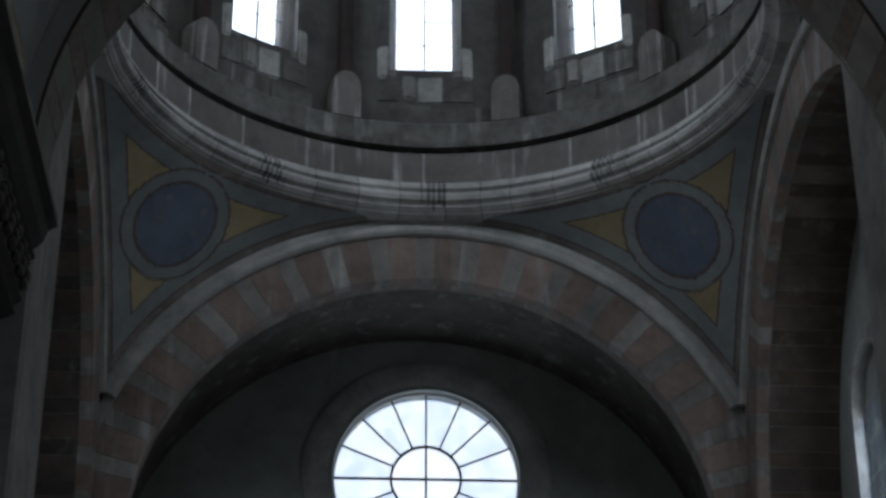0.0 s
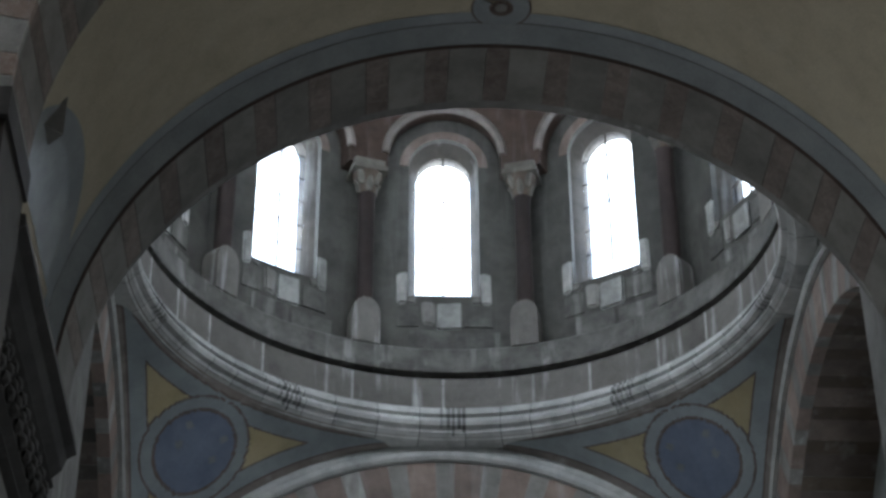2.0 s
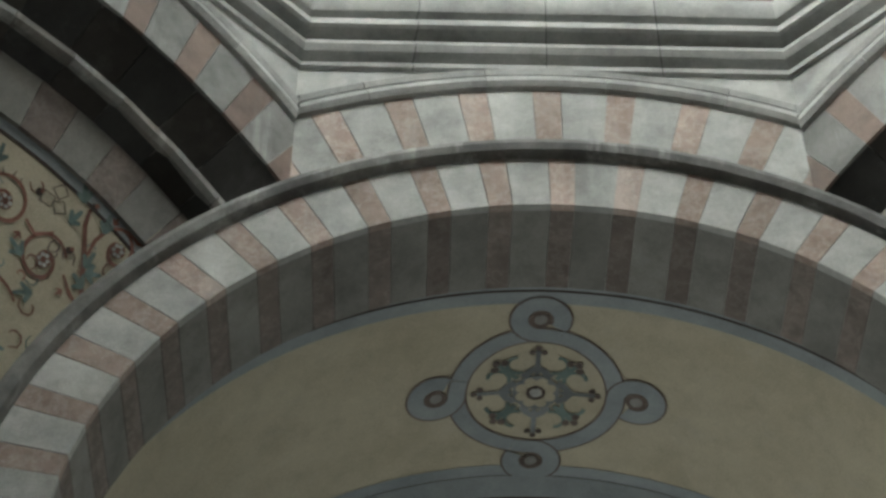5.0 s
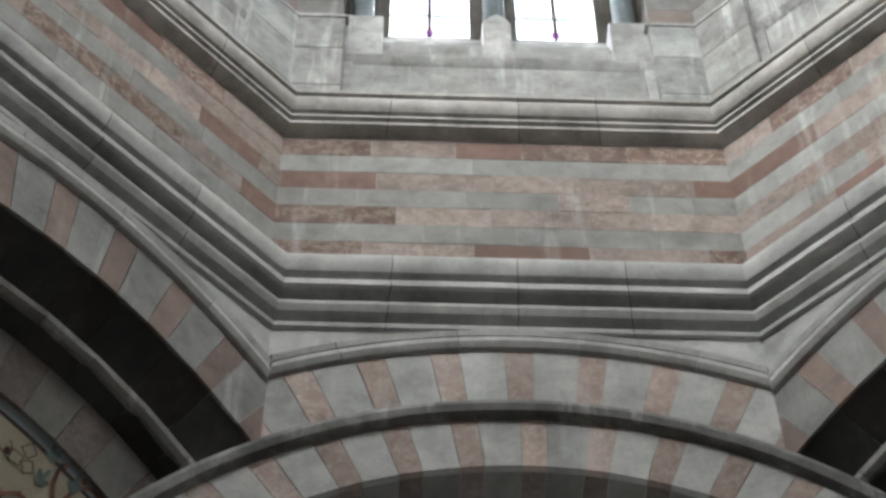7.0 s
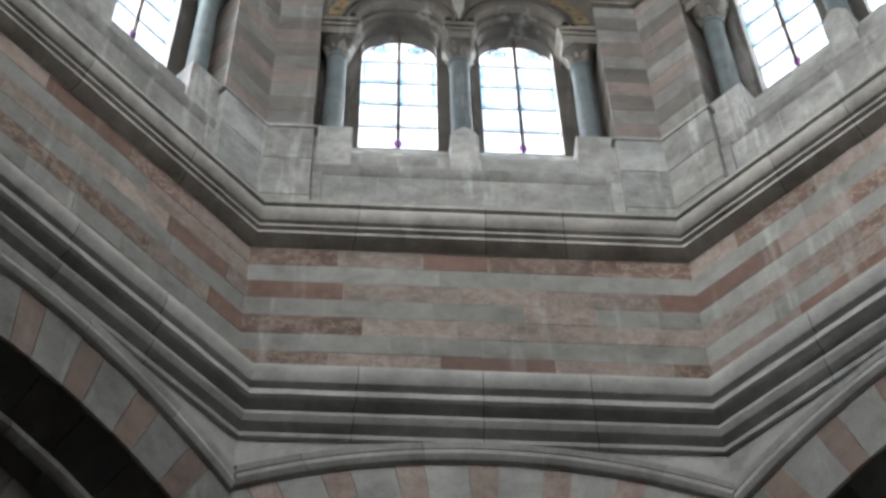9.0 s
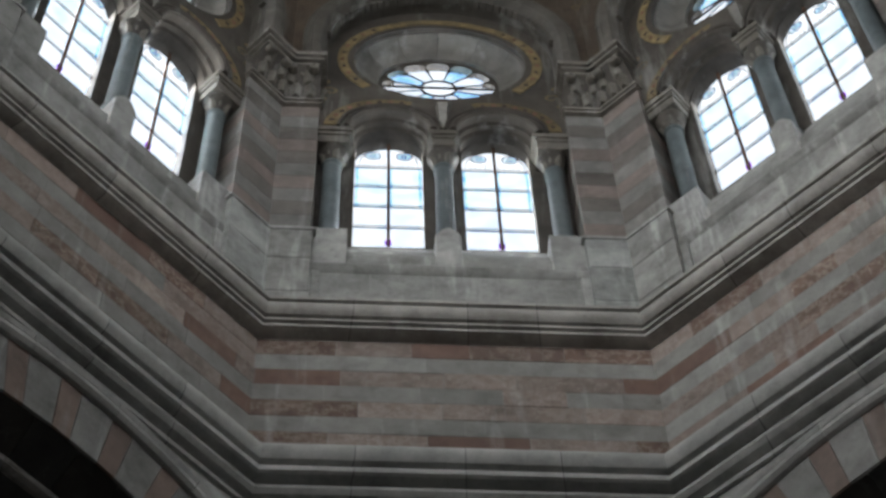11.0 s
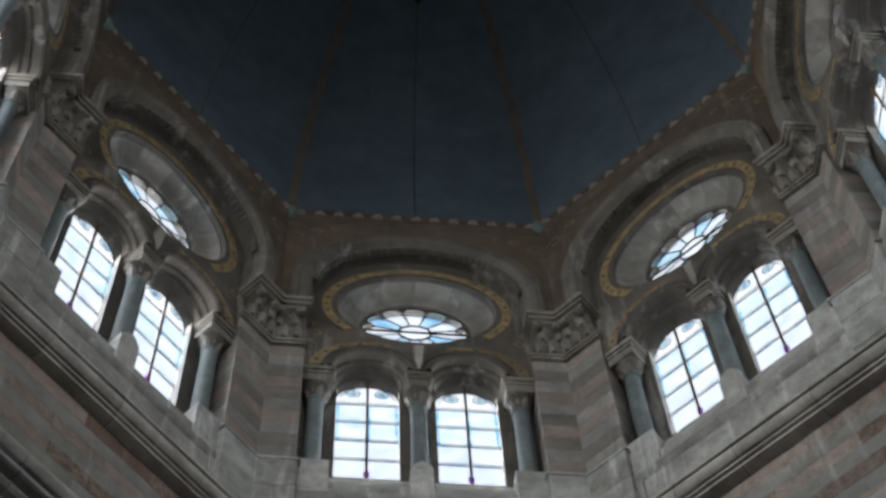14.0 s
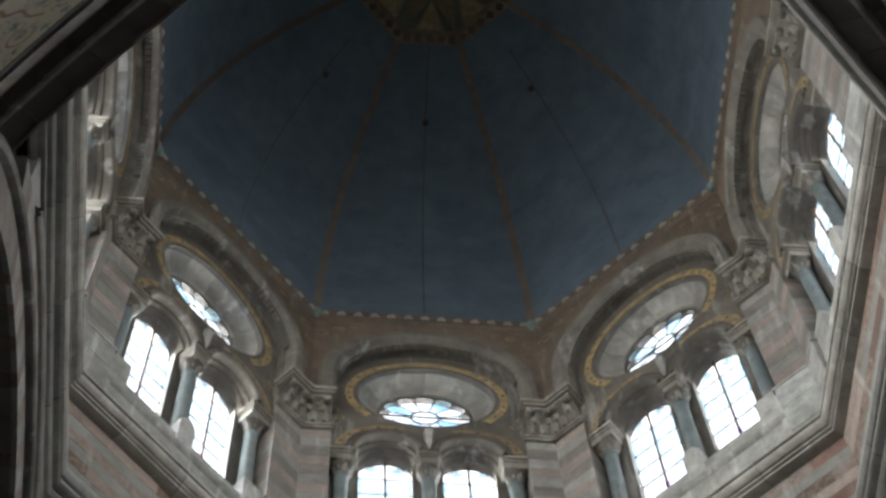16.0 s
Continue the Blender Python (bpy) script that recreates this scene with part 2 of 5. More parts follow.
def stained(name, c1, c2):
    """Thin stained glass that lets daylight through."""
    m, nt, bsdf = nodes_of(name)
    geo = nt.nodes.new("ShaderNodeNewGeometry")
    f = noise_node(nt, 2.2, 3, geo.outputs["Position"])
    t = nt.nodes.new("ShaderNodeBsdfTransparent")
    nt.links.new(ramp(nt, f, ((0.35, c1), (0.65, c2))), t.inputs["Color"])
    g = nt.nodes.new("ShaderNodeBsdfGlossy")
    g.inputs["Roughness"].default_value = 0.08
    s = nt.nodes.new("ShaderNodeMixShader")
    s.inputs["Fac"].default_value = 0.04
    nt.links.new(t.outputs[0], s.inputs[1])
    nt.links.new(g.outputs[0], s.inputs[2])
    nt.links.new(s.outputs[0], nt.nodes["Material Output"].inputs["Surface"])
    nt.nodes.remove(bsdf)
    return m


CLEAR = stained("pale glass", (0.8, 0.86, 0.95), (0.96, 0.98, 1.0))
BLUEG = stained("light blue glass", (0.5, 0.72, 0.9), (0.8, 0.92, 0.99))
PALEBLUE = stained("faint blue glass", (0.76, 0.87, 0.95), (0.97, 0.985, 1.0))
PURPLE = stained("violet glass", (0.55, 0.3, 0.68), (0.72, 0.45, 0.82))


def glow(name, color, strength):
    m, nt, bsdf = nodes_of(name)
    e = nt.nodes.new("ShaderNodeEmission")
    e.inputs["Color"].default_value, e.inputs["Strength"].default_value = (*color, 1), strength
    nt.links.new(e.outputs[0], nt.nodes["Material Output"].inputs["Surface"])
    nt.nodes.remove(bsdf)
    return m


SKY = glow("daylight sky", (0.93, 0.97, 1.0), 3.5)
HAZE = glow("bright hazy sky", (0.95, 0.98, 1.0), 8.0)


# ---- mesh helpers ----
def loft(bm, rings, closed=False, caps=False):
    vs = [[bm.verts.new(p) for p in ring] for ring in rings]
    n = len(vs[0])
    for a, b in zip(vs, vs[1:]):
        for i in range(n if closed else n - 1):
            j = (i + 1) % n
            bm.faces.new((a[i], a[j], b[j], b[i]))
    if caps:
        bm.faces.new(vs[0][::-1])
        bm.faces.new(vs[-1])
    return vs


def box(bm, x0, x1, y0, y1, z0, z1):
    loft(bm, [[(x0, y0, z), (x1, y0, z), (x1, y1, z), (x0, y1, z)] for z in (z0, z1)], True, True)


def arc(bm, prof, a0, a1, n, cx=0.0, cz=0.0, closed=True):
    """Sweeps a profile of (radius, y) round an arch in the xz plane; angles in radians from the crown."""
    rings = []
    for i in range(n + 1):
        a = a0 + (a1 - a0) * i / n
        rings.append([(cx + r * math.sin(a), y, cz + r * math.cos(a)) for r, y in prof])
    loft(bm, rings, closed, closed)


def lathe(bm, prof, n=20, x=0.0, y=0.0):
    rings = [[(x + r * math.cos(2 * math.pi * i / n), y + r * math.sin(2 * math.pi * i / n), z) for i in range(n)] for r, z in prof]
    loft(bm, rings, True, True)


def plate(bm, outer, holes, y0, y1):
    """A flat plate in xz with holes, from y0 to y1."""
    edges = []
    for loop in [outer, *holes]:
        vs = [bm.verts.new((x, y0, z)) for x, z in loop]
        edges += [bm.edges.new((vs[i], vs[(i + 1) % len(vs)])) for i in range(len(vs))]
    res = bmesh.ops.triangle_fill(bm, edges=edges, use_beauty=True, use_dissolve=False)
    faces = [f for f in res["geom"] if isinstance(f, bmesh.types.BMFace)]
    out = bmesh.ops.extrude_face_region(bm, geom=faces)
    bmesh.ops.translate(bm, verts=[v for v in out["geom"] if isinstance(v, bmesh.types.BMVert)], vec=(0, y1 - y0, 0))


def circle_xz(cx, cz, r, n=48, a0=0.0, a1=2 * math.pi):
    full = abs(a1 - a0 - 2 * math.pi) < 1e-6
    return [(cx + r * math.sin(a0 + (a1 - a0) * i / (n if full else n - 1)), cz + r * math.cos(a0 + (a1 - a0) * i / (n if full else n - 1))) for i in range(n)]


def arched(cx, half, z0, zs, n=16):
    """The outline of a round-headed opening."""
    return [(cx - half, z0)] + [(cx - half * math.cos(math.pi * i / n), zs + half * math.sin(math.pi * i / n)) for i in range(n + 1)] + [(cx + half, z0)]


def mesh_of(name, bm, material, smooth=35):
    bmesh.ops.recalc_face_normals(bm, faces=bm.faces)
    me = bpy.data.meshes.new(name)
    bm.to_mesh(me)
    bm.free()
    for mat in (material if isinstance(material, (list, tuple)) else [material]):
        me.materials.append(mat)
    if smooth:
        me.polygons.foreach_set("use_smooth", [True] * len(me.polygons))
        me.set_sharp_from_angle(angle=radians(smooth))
    return me


def part(name, bm, material, parent=None, label="", smooth=35):
    ob = new(name, mesh_of(name, bm, material, smooth))
    if parent:
        ob.parent = parent
    return tagged(ob, label)


def thing(name, label, category, group="", kind=""):
    return tagged(new(name), label, category, group, kind)


def structure(name, bm, material, label="", category="", smooth=35):
    return tagged(part(name, bm, material, None, label, smooth), label, category, "", "structure")


def block(name, me, parent, x, y, z, sx, sy, sz, rot=0.0):
    """A piece that shares the mesh me: centre, sizes, turn about y."""
    ob = new(name, me)
    ob.parent = parent
    ob.matrix_basis = Matrix.Translation((x, y, z)) @ Matrix.Rotation(rot, 4, "Y") @ Matrix.Diagonal((sx, sy, sz, 1))
    return ob


def unit_block(name, material):
    bm = bmesh.new()
    box(bm, -0.5, 0.5, -0.5, 0.5, -0.5, 0.5)
    return mesh_of(name, bm, material, 0)


PIERDARK = stone("brown-grey pier marble", (0.12, 0.108, 0.099), (0.185, 0.168, 0.154), wear=0.35, vary=0.12, streak=0.15)
PIERGREY = stone("grey pier marble", (0.165, 0.162, 0.153), (0.24, 0.236, 0.223), wear=0.4, vary=0.12, streak=0.3)
PIERPINK = stone("faded pink pier marble", (0.18, 0.15, 0.135), (0.265, 0.22, 0.2), wear=0.35, vary=0.12, streak=0.25)
REDPLAIN = stone("plain red-brown marble", (0.16, 0.095, 0.076), (0.22, 0.14, 0.115), wear=0.2, vary=0.15, streak=0.3)
ROSE = stone("pale rose marble", (0.25, 0.195, 0.17), (0.35, 0.285, 0.255), vein=(0.42, 0.37, 0.34), wear=0.3, vary=0.2, streak=0.4)
BEIGE = stone("grey-green marble", (0.24, 0.24, 0.228), (0.335, 0.335, 0.32), wear=0.35, vary=0.14, streak=0.5)
UNIT = {k: unit_block(k, m) for k, m in (("pink_block", PINK), ("grey_block", BEIGE), ("pale_block", WHITE), ("brown_block", DARKSTONE), ("plain_block", GREY), ("taupe_block", TAUPE), ("red_block", REDPLAIN), ("rose_block", ROSE), ("pier_dark", PIERDARK), ("pier_grey", PIERGREY), ("pier_pink", PIERPINK))}

# ---- plan of the crossing: an octagon, eight faces ----
A = 8.85
K1, K2X, K2Y = 0.4142, 1.04, 0.393


def corners(a):
    return [(K1 * a, a), (K2X * a, K2Y * a), (K2X * a, -K2Y * a), (K1 * a, -a), (-K1 * a, -a), (-K2X * a, -K2Y * a), (-K2X * a, K2Y * a), (-K1 * a, a)]


def corners_low(a):
    """Below the dome the two southern diagonals lie further out."""
    cs = corners(a)
    for k, x, y in ((2, 0, -1), (3, 1, 0), (4, -1, 0), (5, 0, -1)):
        cs[k] = (cs[k][0] + x * SOUTH, cs[k][1] + y * SOUTH)
    return cs


SOUTH = 1.85


FACES = []  # pose of each face in the coordinates of the north one, and half its length
_c = corners(A)
for i in range(8):
    p, q = Vector(_c[i - 1]), Vector(_c[i])
    u = (q - p).normalized()
    nrm = Vector((-u.y, u.x))
    mid = (p + q) / 2
    o = mid - nrm * A
    if i in (3, 5):
        o += nrm * SOUTH * 0.71
    FACES.append((Matrix(((u.x, nrm.x, 0, o.x), (u.y, nrm.y, 0, o.y), (0, 0, 1, 0), (0, 0, 0, 1))), (q - p).length / 2))


def ring(bm, prof, plan=corners):
    """Sweeps a profile of (apothem, z) round the octagon."""
    cs = [[(*plan(a)[k], z) for a, z in prof] for k in range(8)]
    loft(bm, cs + [cs[0]], False)


def everywhere(ob, faces=range(1, 8)):
    return [copy_thing(ob, FACES[k][0]) for k in faces]


def backdrop(m, width, height, glow_mat=SKY):
    """Plain bright sky close outside a window."""
    bm = bmesh.new()
    bm.faces.new([bm.verts.new(v) for v in ((-width / 2, 0, -height / 2), (width / 2, 0, -height / 2), (width / 2, 0, height / 2), (-width / 2, 0, height / 2))])
    ob = structure("backdrop", bm, glow_mat, "plain bright sky outside a window", "sky", 0)
    ob.matrix_basis = m

# ---- large structure: floor, piers, arches of the crossing ----
CZ = 30.6  # height of the springing of the great arches
bm = bmesh.new()
box(bm, -18, 18, -25, 43, -0.3, 0.0)
structure("floor", bm, FLOOR, "polished pale marble church floor", "floor")


def wedge(name, prof, da, material):
    bm = bmesh.new()
    arc(bm, prof, -da / 2, da / 2, 1)
    return mesh_of(name, bm, material, 0)


def voussoirs(parent, r0, r1, y0, y1, a_end, width, mats, cz, crown=0, joint=0.012, prof=None, ratio=1.22, shift=0.0):
    """Wedge-shaped stones laid from the crown down both sides of an arch, each an object."""
    rm = (r0 + r1) / 2
    da = width / rm
    sizes = (da * ratio, da * (2 - ratio))
    prof = prof or ((r0, y0), (r1, y0), (r1, y1), (r0, y1))
    meshes = [wedge("voussoir", prof, w - joint / rm, m) for w, m in zip(sizes, mats)]
    stones = [(shift, crown)]
    for s in (-1, 1):
        a, k = s * sizes[crown] / 2, crown
        while True:
            k = 1 - k
            if abs(a + shift + s * sizes[k]) > a_end:
                rest = a_end - abs(a + shift)
                if rest > 0.012:
                    ob = new("voussoir", wedge("voussoir", prof, rest - joint / rm, mats[k]))
                    ob.parent = parent
                    ob.matrix_basis = Matrix.Translation((0, 0, cz)) @ Matrix.Rotation(s * (a_end - rest / 2), 4, "Y")
                break
            stones.append((a + shift + s * sizes[k] / 2, k))
            a += s * sizes[k]
    for a, k in stones:
        ob = new("voussoir", meshes[k])
        ob.parent = parent
        ob.matrix_basis = Matrix.Translation((0, 0, cz)) @ Matrix.Rotation(a, 4, "Y")


def acanthus(bm, m, w, h, out):
    """A carved leaf: lobed, hollow-backed, its tip curling over towards -y of the pose m."""
    rows = []
    for i in range(9):
        f = i / 8
        half = w / 2 * (0.55 + 0.5 * math.sin(math.pi * min(1.0, f * 1.05))) * (1 + 0.16 * math.cos(f * 6 * math.pi)) * (1 if f < 0.9 else 0.6)
        z = h * (f if f < 0.8 else 0.8 + 0.14 * math.sin((f - 0.8) / 0.2 * math.pi * 0.8))
        y = -out * f ** 2.4
        row = [(half * u, y - 0.22 * w * (1 - u * u) * (1.25 if abs(u) < 0.2 else 0.8), z) for u in (-1, -0.6, -0.15, 0, 0.15, 0.6, 1)]
        row += [(half * 0.9, y + 0.05, z - 0.01), (-half * 0.9, y + 0.05, z - 0.01)]
        rows.append([m @ Vector(p) for p in row])
    loft(bm, rows, True, True)


# faces of the octagon: spandrel, arch moulding and banded ring over each
def face_arch(k, mats=(WHITE, SALMON)):
    t = thing("wall_spandrel", "pale stone spandrel over an arch banded in red and white marble", "wall", "spandrels of the octagon", "structure")
    bm = bmesh.new()
    top, h, r = 39.5, 4.1, 8.55
    n = 24
    pts = [(-h, top), (h, top)] + [(r * math.sin(a), CZ + r * math.cos(a)) for a in (0.5 - i / n for i in range(n + 1))]
    plate(bm, pts, [], 8.5, 8.9)
    part("spandrel", bm, WHITE, t, smooth=0)
    for f in range(5):
        bm = bmesh.new()
        arc(bm, ((8.36, 8.44), (8.38, 8.37), (8.46, 8.32), (8.56, 8.33), (8.58, 8.43), (8.62, 8.44), (8.64, 8.37), (8.74, 8.34), (8.82, 8.4), (8.84, 8.55), (8.36, 8.55)), -0.5 + 0.2 * f, -0.301 + 0.2 * f, 7, 0, CZ)
        for s in (-1, 1):
            bmesh.ops.bisect_plane(bm, geom=bm.verts[:] + bm.edges[:] + bm.faces[:], plane_co=(0, 0, 0), plane_no=(s, -k, 0), clear_outer=True)
        part("moulding", bm, WHITE, t)
    bm = bmesh.new()
    arc(bm, ((7.15, 8.465), (8.5, 8.465), (8.5, 9.05), (7.15, 9.05)), -0.53, 0.53, 28, 0, CZ)
    part("backing", bm, MORTAR, t)
    voussoirs(t, 7.12, 8.38, 8.44, 9.05, 0.6, 0.49, mats, CZ, 1)
    return t


face_arch(K1)
for half, places in ((FACES[1][1] / A, (1, 3, 5, 7)), (FACES[2][1] / A, (2, 6))):
    ob = face_arch(half, (GREYB, RUSSET) if 1 in places else (WHITE, SALMON))
    ob.matrix_basis = FACES[places[0]][0]
    everywhere(ob, places[1:])


# great arches on the four cardinal sides
def great_arch():
    t = thing("great_arch", "round crossing arch banded in red and white marble", "arch", "great arches of the crossing", "structure")
    bm = bmesh.new()
    prof = [(7.13, 8.5), (7.14, 8.36), (7.1, 8.29), (7.0, 8.26), (6.9, 8.3), (6.86, 8.38), (6.84, 8.5)]
    arc(bm, prof, -math.pi / 2, math.pi / 2, 72, 0, CZ)
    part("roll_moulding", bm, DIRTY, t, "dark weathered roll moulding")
    bm = bmesh.new()
    arc(bm, ((5.94, 8.47), (7.1, 8.47), (7.1, 9.93), (5.94, 9.93)), -math.pi / 2, math.pi / 2, 72, 0, CZ)
    part("backing", bm, MORTAR, t)
    voussoirs(t, 5.92, 6.87, 8.44, 8.55, math.pi / 2, 0.444, (WHITE, SALMON), CZ, 1, shift=0.022)
    # the same stones continued underneath, darkened to hold the soffit shade
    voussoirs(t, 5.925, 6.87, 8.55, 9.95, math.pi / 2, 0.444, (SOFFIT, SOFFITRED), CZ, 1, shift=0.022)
    for s in (-1, 1):
        bm = bmesh.new()
        box(bm, min(s * 5.92, s * 9.6), max(s * 5.92, s * 9.6), 8.44, 9.95, 0, CZ)
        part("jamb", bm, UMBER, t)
        bm = bmesh.new()
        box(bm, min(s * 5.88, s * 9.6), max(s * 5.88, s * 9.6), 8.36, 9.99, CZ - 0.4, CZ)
        part("impost", bm, NEARBLACK, t)
    return t


everywhere(great_arch(), (2, 6))


# the wide arch towards the nave
bm = bmesh.new()
n = 40
pts = [(-12.4, 0), (-10.2, 0), (-10.2, CZ)] + [(10.2 * math.sin(a), CZ + 10.2 * math.cos(a)) for a in (-math.pi / 2 + math.pi * i / n for i in range(1, n))] + [(10.2, CZ), (10.2, 0), (12.4, 0), (12.4, 46), (-12.4, 46)]
plate(bm, pts, [], 9.0, 9.5)
ob = structure("wall_nave_arch", bm, GREYB, "grey stone wall over the wide nave arch", "wall", 0)
ob.matrix_basis = FACES[4][0]

# squinch arches on the four diagonals

def squinch():
    t = thing("squinch", "recessed squinch of stepped stone arches round a floral mosaic", "squinch", "squinches of the crossing", "structure")
    # near-black rings: the shade under each step is put into their colour
    for mats, a, width, prof in (
        ((NEARBLACK, NEARBLACKB), 0.53, 0.8, ((7.14, 8.475), (6.62, 9.03), (6.62, 9.2), (7.4, 9.2), (7.4, 8.475))),
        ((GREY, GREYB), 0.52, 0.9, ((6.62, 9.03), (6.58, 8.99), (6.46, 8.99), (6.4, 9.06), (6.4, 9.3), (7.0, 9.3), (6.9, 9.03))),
        ((NEARBLACK, NEARBLACKB), 0.5, 0.8, ((6.42, 9.08), (6.26, 9.42), (6.26, 9.7), (6.8, 9.7), (6.8, 9.08))),
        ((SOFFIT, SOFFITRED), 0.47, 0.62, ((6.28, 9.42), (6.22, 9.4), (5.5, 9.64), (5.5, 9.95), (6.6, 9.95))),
    ):
        voussoirs(t, prof[1][0], prof[0][0], 0, 0, a, width, mats, CZ, 0, 0.01, prof, 1.05)
    for r0, r1, mat in ((5.38, 5.48, BAND), (5.34, 5.38, LINE), (5.48, 5.52, BAND)):
        bm = bmesh.new()
        arc(bm, tuple((r, 9.53 + 1.5 * (1 - (r / 5.85) ** 2) - d) for r, d in ((r0, 0.0), (r1, 0.0), (r1, -0.06), (r0, -0.06))), -0.47, 0.47, 24, 0, CZ)
        part("border", bm, mat, t, "blue-grey painted border")
    def deep(x, z):
        return 9.54 + 1.5 * max(0.0, 1 - (math.hypot(x, z - CZ) / 5.85) ** 2)

    bm = bmesh.new()
    rows = []
    for i in range(25):
        rho = 1 - 0.6 * (i / 24) ** 1.6
        rows.append([(5.85 * rho * math.sin(a), deep(5.85 * rho * math.sin(a), CZ + 5.85 * rho * math.cos(a)), CZ + 5.85 * rho * math.cos(a)) for a in (-0.64 + 1.28 * k / 32 for k in range(33))])
    loft(bm, rows)
    part("mosaic_conch", bm, OCHRE, t, "hollow conch of yellow floral mosaic", 60)
    bm = bmesh.new()
    box(bm, -1.3, 1.3, 11.2, 11.5, 0, 33.2)
    part("lower_wall", bm, GREYB, t, smooth=0)
    # unseen boxes added behind the conch to block the sky
    bm = bmesh.new()
    box(bm, -4.2, 4.2, 12.4, 12.7, 32.5, 46)
    box(bm, -4.2, 4.2, 9.6, 9.9, 37.9, 46)
    box(bm, -4.2, 4.2, 9.9, 12.4, 45.7, 46)
    part("shell", bm, GREYB, t, smooth=0)

    def drawn(x, z):
        """The flat drawing fitted to the hollow."""
        return x * 1.007 + math.copysign(0.141 * (z - 36.0) - 0.19, x) * min(1.0, abs(x)), 0.055 * abs(x) + 1.277 * (z - 36.0) + 35.51

    def ribbon(name, pts, width, mat, label, lift):
        rows = []
        pts = [drawn(*p) for p in pts]
        n = len(pts)
        for q in range(n):
            p0, p1 = Vector(pts[max(q - 1, 0)]), Vector(pts[min(q + 1, n - 1)])
            d = (p1 - p0).normalized()
            w = width * (0.35 + 0.65 * math.sin(math.pi * (0.12 + 0.76 * q / (n - 1))))
            e = Vector((-d.y, d.x)) * w / 2
            ends = ((pts[q][0] - e.x, pts[q][1] - e.y), (pts[q][0] + e.x, pts[q][1] + e.y))
            rows.append([(x, deep(x, z) - 2 * lift, z) for x, z in ends])
        bm = bmesh.new()
        loft(bm, rows)
        part(name, bm, mat, t, label, 0)

    def spiral(cx, cz, r, turns, a0, sgn, n=36):
        return [(cx + r * (1 - 0.75 * q / n) * math.cos(a0 + sgn * 2 * math.pi * turns * q / n), cz + r * (1 - 0.75 * q / n) * math.sin(a0 + sgn * 2 * math.pi * turns * q / n)) for q in range(n + 1)]

    ribbon("stem", [(0.05 * math.sin(q), 33.0 + q * 0.12) for q in range(24)], 0.1, RUST, "red-brown mosaic stem", 0.006)

    def leaves(at, mat, size):
        for x, z, a in at:
            for d, f in ((-0.7, 0.7), (0.0, 1.0), (0.7, 0.7)):
                ribbon("leaf", [(x + g * f * size * math.cos(a + d * (0.6 + 0.5 * g)), z + g * f * size * math.sin(a + d * (0.6 + 0.5 * g))) for g in (0, 0.25, 0.5, 0.75, 1)], 0.35 * size, mat, "blue-green mosaic leaf", 0.011)

    def disc(x0, z0, rr, lift, mat, label):
        bm = bmesh.new()
        bm.faces.new([bm.verts.new((x, deep(x, z) - lift, z)) for x, z in circle_xz(*drawn(x0, z0), rr, 16)])
        part("flower", bm, mat, t, label, 0)

    for s in (-1, 1):
        def bend(pts, width=0.055, mat=RUST, label="red-brown mosaic scroll"):
            ribbon("scroll", [(s * x, z) for x, z in pts], width, mat, label, 0.008)

        bend([(1.62, 34.1), (1.66, 34.5), (1.66, 34.82), (1.6, 35.25), (1.5, 35.62), (1.4, 35.9), (1.4, 36.05), (1.46, 36.1)], 0.07)
        bend([(1.52, 35.55), (1.58, 35.8), (1.72, 35.98), (1.9, 36.02)])
        bend([(s2[0], s2[1]) for s2 in spiral(1.89, 35.79, 0.23, 1.1, 1.9, -1)])
        bend([(1.9, 36.02), (2.02, 36.0), (2.12, 35.94), (2.2, 35.94)])
        bend([(s2[0], s2[1]) for s2 in spiral(1.02, 35.4, 0.3, 1.3, 0.4, 1)])
        bend([(1.6, 35.1), (1.45, 35.2), (1.32, 35.35)])
        bend([(s2[0], s2[1]) for s2 in spiral(0.45, 35.75, 0.28, 1.3, 2.6, -1)])
        bend([(1.05, 35.7), (0.85, 35.6), (0.72, 35.7)])
        bend([(s2[0], s2[1]) for s2 in spiral(0.55, 34.75, 0.34, 1.3, 0.4, 1)])
        for cx, cz in ((1.89, 35.79), (1.02, 35.4), (0.45, 35.75), (0.55, 34.75)):
            disc(s * cx, cz, 0.105, 0.02, RUST, "red-brown mosaic disc")
            for q in range(6):
                disc(s * cx + 0.055 * math.cos(q * 1.047), cz + 0.055 * math.sin(q * 1.047), 0.028, 0.027, WHITE, "small white mosaic petal")
        for cx, cz in ((2.21, 35.93), (1.44, 36.1), (1.3, 35.6), (0.75, 36.0), (1.75, 35.3)):
            disc(s * cx, cz, 0.05, 0.02, LINE, "dark mosaic bud")
            disc(s * (cx + 0.03), cz + 0.02, 0.03, 0.027, RUST, "red-brown mosaic bud")
        for x, z, a in ((0.98, 36.1, 0), (0.86, 35.98, 0.6), (1.02, 35.95, 1.2)):
            bend([(x + 0.1 * math.cos(a + g * 1.571), z + 0.08 * math.sin(a + g * 1.571)) for g in range(5)], 0.025, RUSTLINE, "brown mosaic lattice")
        rng = random.Random(12)
        for q in range(34):
            x, z, a, g = rng.uniform(0.15, 2.2), rng.uniform(34.5, 36.15), rng.uniform(0, 6.28), rng.uniform(0.06, 0.12)
